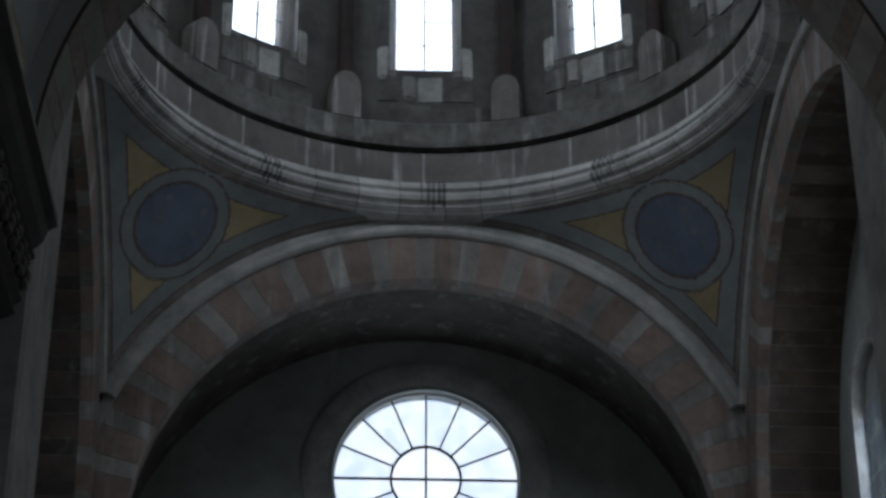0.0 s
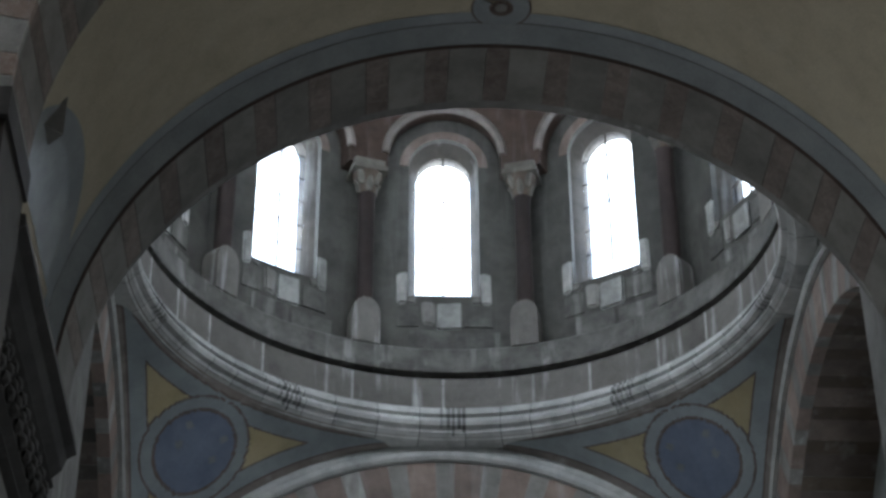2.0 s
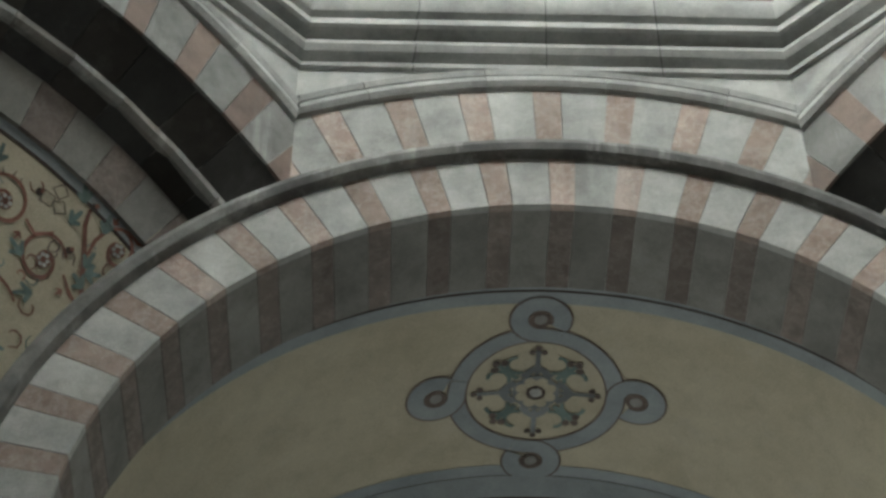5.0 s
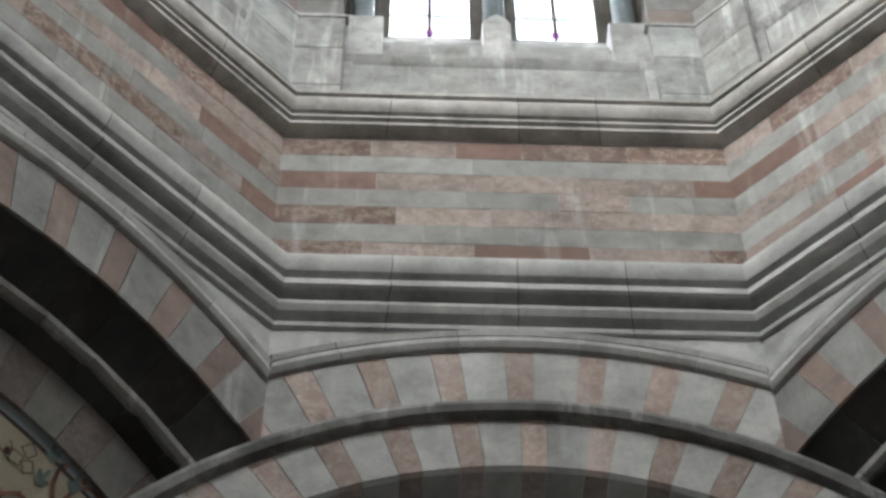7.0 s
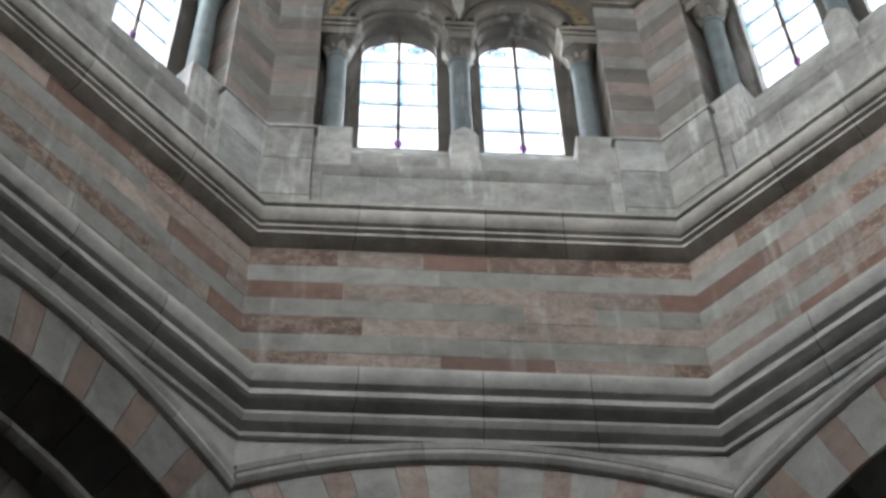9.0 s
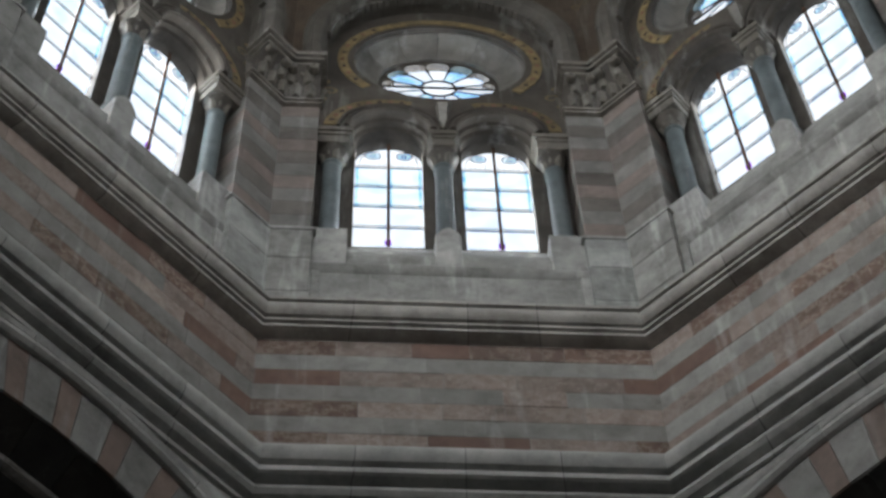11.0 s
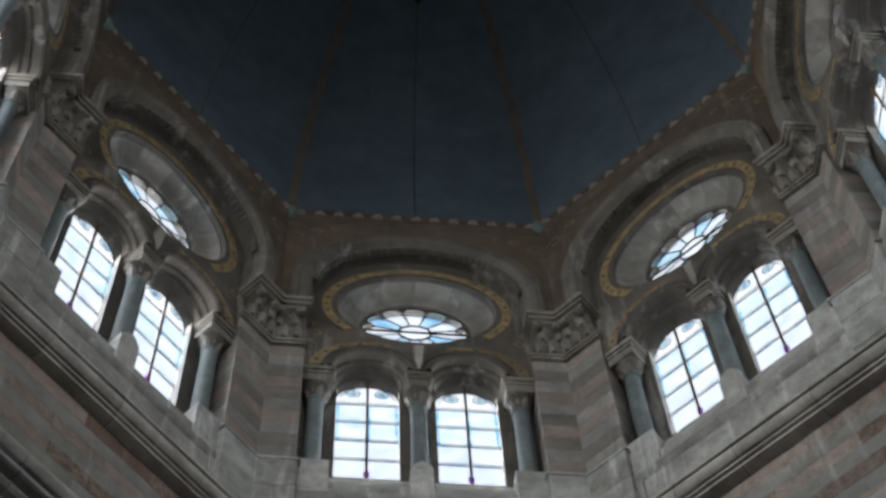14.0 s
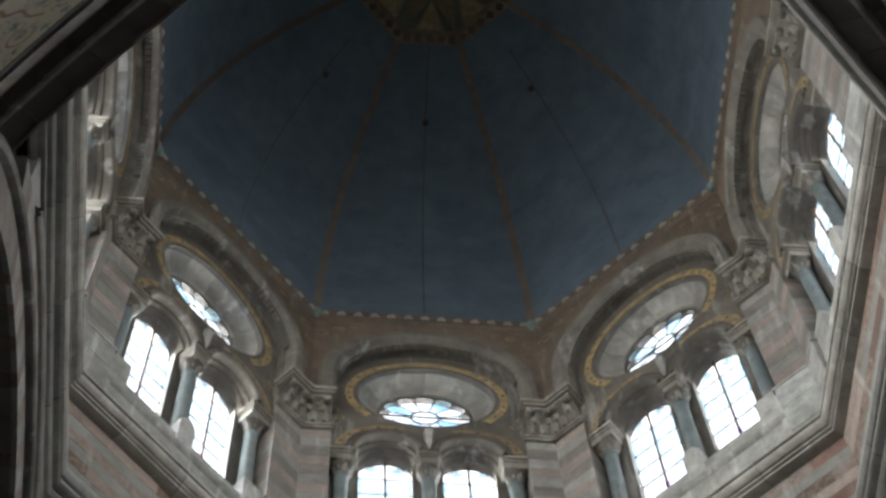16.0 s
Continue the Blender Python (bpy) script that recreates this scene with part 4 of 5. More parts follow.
def twin_window(cx):
    t = thing("window", "round-headed stained glass window with pale panes and iron bars", "window", "twin windows of the drum", "structure")
    x0, x1, z0, zs, r = cx - 0.77, cx + 0.77, 50.66, 54.67, 0.77
    # panes between the bars
    zz = [50.68, 51.51, 52.45, 53.39, 54.32]
    for i in range(4):
        for a, b in ((x0, cx), (cx, x1)):
            bm = bmesh.new()
            box(bm, a + 0.11, b - 0.11 if b > cx else b - 0.03, 9.9, 9.908, zz[i] + 0.02, zz[i + 1] - 0.02)
            ob = part("pane", bm, PALEBLUE if i > 1 else CLEAR, t, smooth=0)
            ob.visible_shadow = False
            bm = bmesh.new()
            box(bm, a + 0.015, a + 0.1, 9.9, 9.908, zz[i] + 0.02, zz[i + 1] - 0.02)
            if b > cx:
                box(bm, b - 0.1, b - 0.015, 9.9, 9.908, zz[i] + 0.02, zz[i + 1] - 0.02)
            ob = part("border_pane", bm, BLUEG if i in (2, 3) else CLEAR, t, smooth=0)
            ob.visible_shadow = False
    # head: small leaded panes under the arch, with two roundels
    bm = bmesh.new()
    n = 18
    vs = [bm.verts.new((cx - 0.76, 9.904, 54.34))] + [bm.verts.new((cx - 0.76 * math.cos(math.pi * i / n), 9.904, zs + 0.02 + 0.74 * math.sin(math.pi * i / n))) for i in range(n + 1)] + [bm.verts.new((cx + 0.76, 9.904, 54.34))]
    bm.faces.new(vs)
    ob = part("head_pane", bm, CLEAR, t, "pale tracery panes", 0)
    ob.visible_shadow = False
    for sx in (-1, 1):
        bm = bmesh.new()
        bm.faces.new([bm.verts.new((x, 9.899, z)) for x, z in circle_xz(cx + sx * 0.36, 54.9, 0.17, 20)])
        ob = part("roundel", bm, BLUEG, t, "light blue glass roundel", 0)
        ob.visible_shadow = False
        bm = bmesh.new()
        arc(bm, ((0.16, 9.885), (0.19, 9.885), (0.19, 9.897), (0.16, 9.897)), 0, 2 * math.pi, 20, cx + sx * 0.36, 54.9)
        arc(bm, ((0.05, 9.885), (0.075, 9.885), (0.075, 9.897), (0.05, 9.897)), 0, 2 * math.pi, 12, cx + sx * 0.36, 54.9)
        part("roundel_lead", bm, LEAD, t, smooth=0)
        for q in range(6):
            bm = bmesh.new()
            x = cx + sx * (0.1 + 0.115 * q)
            box(bm, x - 0.008, x + 0.008, 9.888, 9.9, 54.34, 54.6 + 0.04 * (q % 2))
            part("lead", bm, LEAD, t, smooth=0)
    bm = bmesh.new()
    arc(bm, ((0.64, 9.885), (0.665, 9.885), (0.665, 9.9), (0.64, 9.9)), -math.pi / 2, math.pi / 2, 20, cx, 54.6)
    part("lead_tracery", bm, LEAD, t)
    bm = bmesh.new()
    box(bm, cx - 0.036, cx + 0.036, 9.85, 9.9, z0, zs + r)
    part("mullion", bm, RUSTIRON, t, "rust-brown iron mullion", 0)
    for z in zz[1:]:
        for d, w, mat in ((-0.03, 0.026, IRON), (0.07, 0.012, LEAD)):
            bm = bmesh.new()
            box(bm, x0, x1, 9.885, 9.895, z + d - w, z + d + w)
            part("bar", bm, mat, t, smooth=0)
    bm = bmesh.new()
    box(bm, cx - 0.08, cx + 0.08, 9.88, 9.899, 50.72, 50.94)
    part("violet_pane", bm, PURPLE, t, "violet glass crest", 0)
    return t


def oculus():
    t = thing("oculus_window", "round twelve-lobed stained glass oculus", "window", "oculi of the drum", "structure")
    r0 = 1.42
    # scalloped stone rim
    bm = bmesh.new()
    hole = []
    nl = 12
    for i in range(nl):
        for j in range(8):
            f = -0.5 + j / 8
            a = 2 * math.pi * (i + f) / nl
            rr = 1.12 + 0.28 * math.sqrt(max(0, 1 - (2 * f) ** 2))
            hole.append((rr * math.sin(a), 58.45 + rr * math.cos(a)))
    plate(bm, circle_xz(0, 58.45, 1.5, 60), [hole], 9.730, 9.850)
    part("scalloped_rim", bm, UMBER, t, smooth=0)
    for i in range(nl):
        bm = bmesh.new()
        a0, a1 = 2 * math.pi * (i - 0.5) / nl, 2 * math.pi * (i + 0.5) / nl
        arc(bm, ((0.44, 9.790), (1.43, 9.790), (1.43, 9.798), (0.44, 9.798)), a0 + 0.02, a1 - 0.02, 4, 0, 58.45)
        ob = part("pane", bm, BLUEG if i % 3 == 1 else CLEAR, t, smooth=0)
        ob.visible_shadow = False
        bm = bmesh.new()
        arc(bm, ((0.44, 9.770), (1.4, 9.770), (1.4, 9.795), (0.44, 9.795)), a0 - 0.028, a0 + 0.028, 1, 0, 58.45)
        part("spoke", bm, IRON, t, smooth=0)
    bm = bmesh.new()
    arc(bm, ((0.4, 9.760), (0.46, 9.760), (0.46, 9.800), (0.4, 9.800)), 0, 2 * math.pi, 28, 0, 58.45)
    part("ring_bar", bm, IRON, t)
    bm = bmesh.new()
    bm.faces.new([bm.verts.new((x, 9.794, z)) for x, z in circle_xz(0, 58.45, 0.42, 28)])
    ob = part("centre_pane", bm, CLEAR, t, smooth=0)
    ob.visible_shadow = False
    bm = bmesh.new()
    box(bm, -1.4, 1.4, 9.750, 9.780, 58.4, 58.5)
    part("bar", bm, IRON, t, smooth=0)
    return t


for ob in (pier(-1), pier(1), small_column(-2.5), small_column(0.0), small_column(2.5), parapet(), bay_wall(), big_arch(), twin_window(-1.22), twin_window(1.22), oculus()):
    everywhere(ob)
for (m, half), power in zip(FACES, BAY_POWERS):
    bay_light(m, power)
    backdrop(m @ pose(0, 12.3, 59.0), 11.2, 19.0)

# ---- great dome ----
DZ, DH = 63.5, 14.5
BASE = [(9.2, 62.9), (8.62, 62.95), (8.58, 63.05), (8.5, 63.1), (8.48, 63.2), (8.6, 63.24), (8.6, 63.46), (8.5, 63.5), (8.5, 63.62), (8.64, 63.7), (8.9, 63.75)]
bm = bmesh.new()
ring(bm, BASE)
structure("cornice_dome", bm, BROWN, "brown stone cornice with a pearl moulding at the foot of the dome", "cornice", 25)
bm = bmesh.new()
cs = corners(8.56)
for k in range(8):
    p, q = Vector(cs[k - 1]), Vector(cs[k])
    n = 13
    for i in range(n):
        c = p.lerp(q, (i + 0.5) / n)
        bmesh.ops.create_icosphere(bm, subdivisions=1, radius=0.12, matrix=Matrix.Translation((c.x, c.y, 63.35)) @ Matrix.Diagonal((1.5, 1.5, 0.8, 1)))
tagged(part("pearls", bm, TAUPE, bpy.data.objects["cornice_dome"], "row of pale stone pearls"), kind="stuff")
prof = [(8.6 * math.cos(a) if a < 1.57 else 0.02, DZ + DH * math.sin(a)) for a in (i * math.pi / 2 / 24 for i in range(25))]
bm = bmesh.new()
ring(bm, prof)
ring(bm, [(a + 0.5, z + 0.5) for a, z in prof])
dome = tagged(part("dome", bm, DOMEBLUE, None, "", 60), "octagonal dome painted deep blue with brown ribs", "dome", "", "structure")
for k in range(8):
    bm = bmesh.new()
    rows = []
    for a, z in prof[:20]:
        cx, cy = corners(a - 0.05)[k]
        d = Vector((cx, cy, 0)).normalized()
        e = Vector((-d.y, d.x, 0))
        w = 0.2
        c = Vector((cx, cy, z))
        rows.append([c - e * w + d * 0.12, c - e * w * 0.7, c + e * w * 0.7, c + e * w + d * 0.12])
    loft(bm, rows)
    part("rib", bm, RIB, dome)
for k in (0, 1, 2, 4, 6, 7):
    bm = bmesh.new()
    loft(bm, [[FACES[k][0] @ Vector((x, a - 0.03, z)) for x in (-0.018, 0.018)] for a, z in prof[:20]])
    part("seam", bm, LINE, dome, "thin dark seam", 0)
for k in (0, 1, 6, 7):
    c = corners(8.5)[k]
    bm = bmesh.new()
    bmesh.ops.create_icosphere(bm, subdivisions=2, radius=1, matrix=Matrix.Translation((c[0], c[1], 63.3)) @ Matrix.Diagonal((0.2, 0.2, 0.26, 1)))
    part("corner_boss", bm, TEAL, bpy.data.objects["cornice_dome"], "green painted corner boss")
med = [p for p in prof if p[0] < 3.2]
bm = bmesh.new()
ring(bm, [(a - 0.06, z - 0.04) for a, z in med])
part("medallion", bm, MEDAL, dome, "dull gold octagonal painted medallion")
bm = bmesh.new()
ring(bm, [(med[0][0] + 0.06, med[0][1] - 0.12), (med[0][0] - 0.3, med[0][1] + 0.02)])
part("medallion_border", bm, MEDAL, dome, "red-brown border")
sq = unit_block("square", LINE)
MR = med[0][0]


def med_z(a):
    return DZ + DH * math.sqrt(1 - (a / 8.6) ** 2)


for k in range(8):
    p, q = Vector(corners(MR - 0.16)[k - 1]), Vector(corners(MR - 0.16)[k])
    for i in range(5):
        c = p.lerp(q, (i + 0.5) / 5)
        ob = block("painted_square", sq, dome, c.x, c.y, med[0][1] - 0.08, 0.26, 0.26, 0.1)
    # painted wedge and green fields of the medallion
    pc, qc = Vector(corners(MR - 0.45)[k - 1]), Vector(corners(MR - 0.45)[k])
    zc = med_z(MR - 0.45) - 0.04
    for name, mat, label, f0, f1 in (("gold_wedge", GOLD, "orange-gold painted wedge", 0.25, 0.75), ("green_field", DULLGREEN, "dull green painted field", 0.0, 0.2), ("green_field", DULLGREEN, "dull green painted field", 0.8, 1.0)):
        bm = bmesh.new()
        g = 0.55 if name == "gold_wedge" else 0.5
        tip = (pc + qc) / 2 * g
        u, v = pc.lerp(qc, f0), pc.lerp(qc, f1)
        bm.faces.new([bm.verts.new((w.x, w.y, zc + dz)) for w, dz in ((u, -0.06), (v, -0.06), (tip, med_z((MR - 0.45) * g) - zc - 0.16))])
        part(name, bm, mat, dome, label, 0)
for k in range(8):
    p, q = Vector(corners(5.3)[k - 1]), Vector(corners(5.3)[k])
    c = (p + q) / 2
    zc = DZ + DH * math.sqrt(1 - (5.3 / 8.6) ** 2)
    bm = bmesh.new()
    bmesh.ops.create_icosphere(bm, subdivisions=2, radius=0.14, matrix=Matrix.Translation((c.x * 0.99, c.y * 0.99, zc - 0.05)))
    part("hook", bm, IRON, dome, "small dark iron boss")

# ---- painted barrel vaults of the arms ----
VR = 6.42


def vault_arm(length, name):
    t = thing(name, "barrel vault painted yellow with blue-grey borders", "vault", "painted vaults", "structure")
    y0, y1 = 9.9, 9.95 + length
    bm = bmesh.new()
    arc(bm, ((VR, y0), (VR + 0.5, y0), (VR + 0.5, y1), (VR, y1)), -math.pi / 2, math.pi / 2, 64, 0, CZ)
    part("vault", bm, OCHRE, t, smooth=60)
    for a, b in ((9.96, 10.72), (14.12, 14.72)):
        bm = bmesh.new()
        arc(bm, ((VR - 0.012, a), (VR - 0.012, b)), -math.pi / 2, math.pi / 2, 64, 0, CZ, False)
        part("blue_band", bm, BAND, t, "blue-grey painted band", 60)
        for c in (a + 0.25, b - 0.25):
            bm = bmesh.new()
            arc(bm, ((VR - 0.018, c - 0.02), (VR - 0.018, c + 0.02)), -math.pi / 2, math.pi / 2, 64, 0, CZ, False)
            part("dark_line", bm, LINE, t, "thin dark painted line", 60)
    for s in (-1, 1):
        bm = bmesh.new()
        box(bm, min(s * VR, s * 7.2), max(s * VR, s * 7.2), y0, y1, 0, CZ - 0.02)
        part("side_wall", bm, GREYB, t, smooth=0)
    return t


arm = vault_arm(4.77, "vault_arm")
for k in (2, 6):
    copy_thing(arm, FACES[k][0])
bm = bmesh.new()
arc(bm, ((10.4, 9.4), (10.9, 9.4), (10.9, 26), (10.4, 26)), -math.pi / 2, math.pi / 2, 64, 0, 31.5)
ob = structure("vault_nave", bm, OCHRE, "barrel vault of the nave painted yellow", "vault", 60)
ob.matrix_basis = FACES[4][0]
for s in (-1, 1):
    bm = bmesh.new()
    box(bm, min(s * 10.4, s * 11.2), max(s * 10.4, s * 11.2), 9.4, 26, 0, 31.52)
    ob = structure("wall_nave", bm, GREYB, "grey stone side wall of the nave", "wall", 0)
    ob.matrix_basis = FACES[4][0]


def rib_arch():
    t = thing("rib_arch", "cross arch of alternating grey and red stone", "arch", "cross arches", "structure")
    bm = bmesh.new()
    arc(bm, ((6.22, 14.73), (7.2, 14.73), (7.2, 15.97), (6.22, 15.97)), -math.pi / 2, math.pi / 2, 64, 0, CZ)
    part("backing", bm, MORTAR, t)
    # chamfer added over the rib's face so the painted band catches light from below
    bm = bmesh.new()
    arc(bm, ((6.405, 14.36), (6.19, 14.69), (6.22, 14.72), (6.5, 14.72)), -math.pi / 2, math.pi / 2, 64, 0, CZ)
    part("painted_chamfer", bm, BAND, t, "blue-grey painted band on an added chamfer")
    bm = bmesh.new()
    arc(bm, ((6.212, 14.645), (6.182, 14.692), (6.2, 14.7), (6.23, 14.65)), -math.pi / 2, math.pi / 2, 64, 0, CZ)
    part("dark_line", bm, LINE, t, "thin dark painted line")
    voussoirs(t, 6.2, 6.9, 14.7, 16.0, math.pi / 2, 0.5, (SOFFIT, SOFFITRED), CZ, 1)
    return t


rib_arch()


def strip(bm, pts, width, lift=0.022, radius=VR):
    """A painted ribbon along points (arc length, y) on the vault."""
    rows = []
    n = len(pts)
    for i in range(n):
        p0, p1 = Vector(pts[max(i - 1, 0)]), Vector(pts[min(i + 1, n - 1)])
        d = (p1 - p0).normalized()
        e = Vector((-d.y, d.x)) * width / 2
        row = []
        for q in (Vector(pts[i]) - e, Vector(pts[i]) + e):
            a = q.x / radius
            row.append(((radius - lift) * math.sin(a), q.y, CZ + (radius - lift) * math.cos(a)))
        rows.append(row)
    loft(bm, rows)


def circ(cx, cy, rx, ry=None, n=48, a0=0.0, a1=2 * math.pi):
    ry = ry or rx
    return [(cx + rx * math.cos(a0 + (a1 - a0) * i / n), cy + ry * math.sin(a0 + (a1 - a0) * i / n)) for i in range(n + 1)]


ros = thing("rosette", "painted blue-grey interlaced rosette with a green leaf cross", "painting", "", "structure")
RY = 12.52
RR, RL = 1.18, 0.31


def ros_pt(p, k):
    """A point (right, towards the crossing) of the rosette turned by k quarters."""
    c, q = math.cos(math.pi / 2 * k), math.sin(math.pi / 2 * k)
    return p[0] * c - p[1] * q, RY - (p[0] * q + p[1] * c)


for k in range(4):
    # a quarter of the ring that curls round the eye of its loop
    path = [(RR * math.cos(a), RR * math.sin(a)) for a in (math.pi / 2 + 0.02 + (math.pi / 2 - 0.02) * i / 24 for i in range(25))]
    path += [(-RR - RL + RL * math.cos(a), RL * math.sin(a)) for a in (-math.pi * 1.68 * i / 36 for i in range(1, 37))]
    pts = [ros_pt(p, k) for p in path]
    for name, w0, mat, label, up in (("ribbon_outline", 0.31, RUSTLINE, "dark outline", 0.0), ("ribbon", 0.25, BAND, "blue-grey ribbon", 0.003)):
        bm = bmesh.new()
        half = len(pts) // 3
        strip(bm, pts[:half + 1], w0, 0.017 + up)
        strip(bm, pts[half:], w0, 0.024 + up)
        part(name, bm, mat, ros, label, 0)
    eye = ros_pt((-RR - RL, 0), k)
    for r, w, mat, label in ((0.12, 0.07, RUSTLINE, "dark eye of the loop"), (0.05, 0.1, BEIGE, "small white dot")):
        bm = bmesh.new()
        strip(bm, circ(*eye, r, n=20), w, 0.03)
        part("eye", bm, mat, ros, label, 0)
    # straight arm with a trefoil tip, and a diagonal arm that ends in two curls
    bm = bmesh.new()
    strip(bm, [ros_pt((f, 0), k) for f in (0.36, 0.5, 0.62, 0.78, 0.9)], 0.075, 0.026)
    strip(bm, [ros_pt(p, k) for p in ((0.3, 0.2), (0.42, 0.12), (0.52, 0.0), (0.42, -0.12), (0.3, -0.2))], 0.12, 0.024)
    part("arm", bm, SLATE, ros, "slate-blue painted arm", 0)
    bm = bmesh.new()
    for x, y in ((0.92, 0), (0.83, 0.085), (0.83, -0.085)):
        strip(bm, circ(*ros_pt((x, y), k), 0.025, n=10), 0.055, 0.029)
    part("trefoil", bm, RUSTLINE, ros, "brown painted trefoil", 0)
    d = math.sqrt(0.5)
    bm = bmesh.new()
    strip(bm, [ros_pt((f * d, f * d), k) for f in (0.4, 0.55, 0.7, 0.8)], 0.08, 0.025)
    for q in (-1, 1):
        strip(bm, [ros_pt(((0.6 + 0.17 * math.sin(g)) * d - q * (0.2 - 0.16 * math.cos(g)) * d, (0.6 + 0.17 * math.sin(g)) * d + q * (0.2 - 0.16 * math.cos(g)) * d), k) for g in (-1.2, -0.7, -0.2, 0.3, 0.8, 1.3, 1.8, 2.3)], 0.06, 0.0255)
    part("scroll", bm, TEAL, ros, "green painted scroll", 0)
    bm = bmesh.new()
    for x, y in ((0.86, 0), (0.78, 0.1), (0.78, -0.1)):
        strip(bm, circ(*ros_pt(((x - y) * d, (x + y) * d), k), 0.03, n=10), 0.065, 0.029)
    part("bud", bm, RUSTLINE, ros, "red-brown painted bud", 0)
bm = bmesh.new()
strip(bm, circ(0, RY, 0.3, n=32), 0.1, 0.0262)
part("centre_ring", bm, SLATE, ros, "slate-blue ring", 0)
for i in range(8):
    bm = bmesh.new()
    a = math.pi * (i + 0.5) / 4
    strip(bm, circ(0.23 * math.cos(a), RY + 0.23 * math.sin(a), 0.045, n=12), 0.09, 0.03)
    part("petal", bm, OCHRE, ros, "pale yellow petal", 0)
bm = bmesh.new()
strip(bm, circ(0, RY, 0.12, n=20), 0.05, 0.032)
part("centre_line", bm, RUSTLINE, ros, "dark ring", 0)
bm = bmesh.new()
strip(bm, circ(0, RY, 0.045, n=16), 0.09, 0.033)
part("centre", bm, WHITE, ros, "pale centre", 0)

# lunettes painted at the foot of the vault
for s in (-1, 1):
    lun = thing("lunette", "half-round lunette in glossy blue-grey paint", "painting", "lunettes of the vault", "structure")
    s0, y0 = -8.95, 12.65

    def half_round(r, n=24):
        return [(-s * (s0 + r * 0.95 * math.sin(math.pi * i / n)), y0 + r * math.cos(math.pi * i / n)) for i in range(n + 1)]

    bm = bmesh.new()
    strip(bm, half_round(1.5), 0.42, 0.02)
    part("band", bm, BAND, lun, "blue-grey painted band", 60)
    bm = bmesh.new()
    rows = []
    for r in (0.05, 0.35, 0.7, 1.0, 1.3):
        rows.append([((VR - 0.014) * math.sin(a / VR), y, CZ + (VR - 0.014) * math.cos(a / VR)) for a, y in half_round(r)])
    loft(bm, rows)
    part("field", bm, SHINY, lun, "glossy blue-grey field", 60)

# carved impost cornice along the walls of the north arm
for s in (-1, 1):
    bm = bmesh.new()
    prof = [(6.5, 30.62), (5.62, 30.62), (5.6, 30.45), (5.72, 30.38), (5.78, 30.2), (5.9, 30.08), (5.86, 29.95), (5.95, 29.9), (5.98, 29.3), (6.08, 29.22), (6.05, 29.1), (6.2, 29.02), (6.5, 29.0)]
    loft(bm, [[(s * (x + 0.25), y, z - 0.6) for x, z in prof] for y in (9.96, 15.3)], True, True)
    cor = structure("cornice_impost", bm, NEARBLACK, "dark carved stone impost cornice of the vault", "cornice", 25)
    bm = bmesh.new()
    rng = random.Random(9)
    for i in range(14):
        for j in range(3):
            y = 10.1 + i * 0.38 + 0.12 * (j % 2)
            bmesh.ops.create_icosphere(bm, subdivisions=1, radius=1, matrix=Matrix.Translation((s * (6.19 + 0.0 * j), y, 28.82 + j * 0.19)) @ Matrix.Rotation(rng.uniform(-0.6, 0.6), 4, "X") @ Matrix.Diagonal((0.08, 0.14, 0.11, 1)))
    tagged(part("carved_leaves", bm, NEARBLACK, cor, "carved leaf frieze"), kind="stuff")

# ---- choir bay: pendentives and a round drum ----
SY, W, FY = 27.76, 7.72, 35.5
PZ, PR = 32.9, 8.7
RT, ZT = 7.3, 41.55
bm = bmesh.new()
n = 32
pts = [(-13.4, 0), (-6.3, 0), (-6.3, CZ)] + [(6.3 * math.sin(a), CZ + 6.3 * math.cos(a)) for a in (-math.pi / 2 + math.pi * i / n for i in range(1, n))] + [(6.3, CZ), (6.3, 0), (13.4, 0), (13.4, 58), (-13.4, 58)]
plate(bm, pts, [], 15.97, 16.3)
structure("wall_choir_south", bm, GREYB, "grey stone wall round the choir arch", "wall", 0)


def pend_point(sx, a, f):
    """A point of a pendentive: a from 0 (side arch crown) to 90 degrees (far arch crown), f from its foot to the ring."""
    dx, dy = math.cos(a), math.sin(a)
    k = W / max(dx, dy)
    px, py = k * dx, k * dy
    s = min(abs(px), abs(py))
    z0 = PZ + math.sqrt(max(PR * PR - s * s, 0.0))
    x, y, z = px + (RT * dx - px) * f, py + (RT * dy - py) * f, z0 + (ZT - z0) * f
    bulge = 4 * f * (1 - f) * 0.11 * (k - RT)
    return Vector((sx * (x + bulge * dx), SY + y + bulge * dy, z - bulge * 0.3))


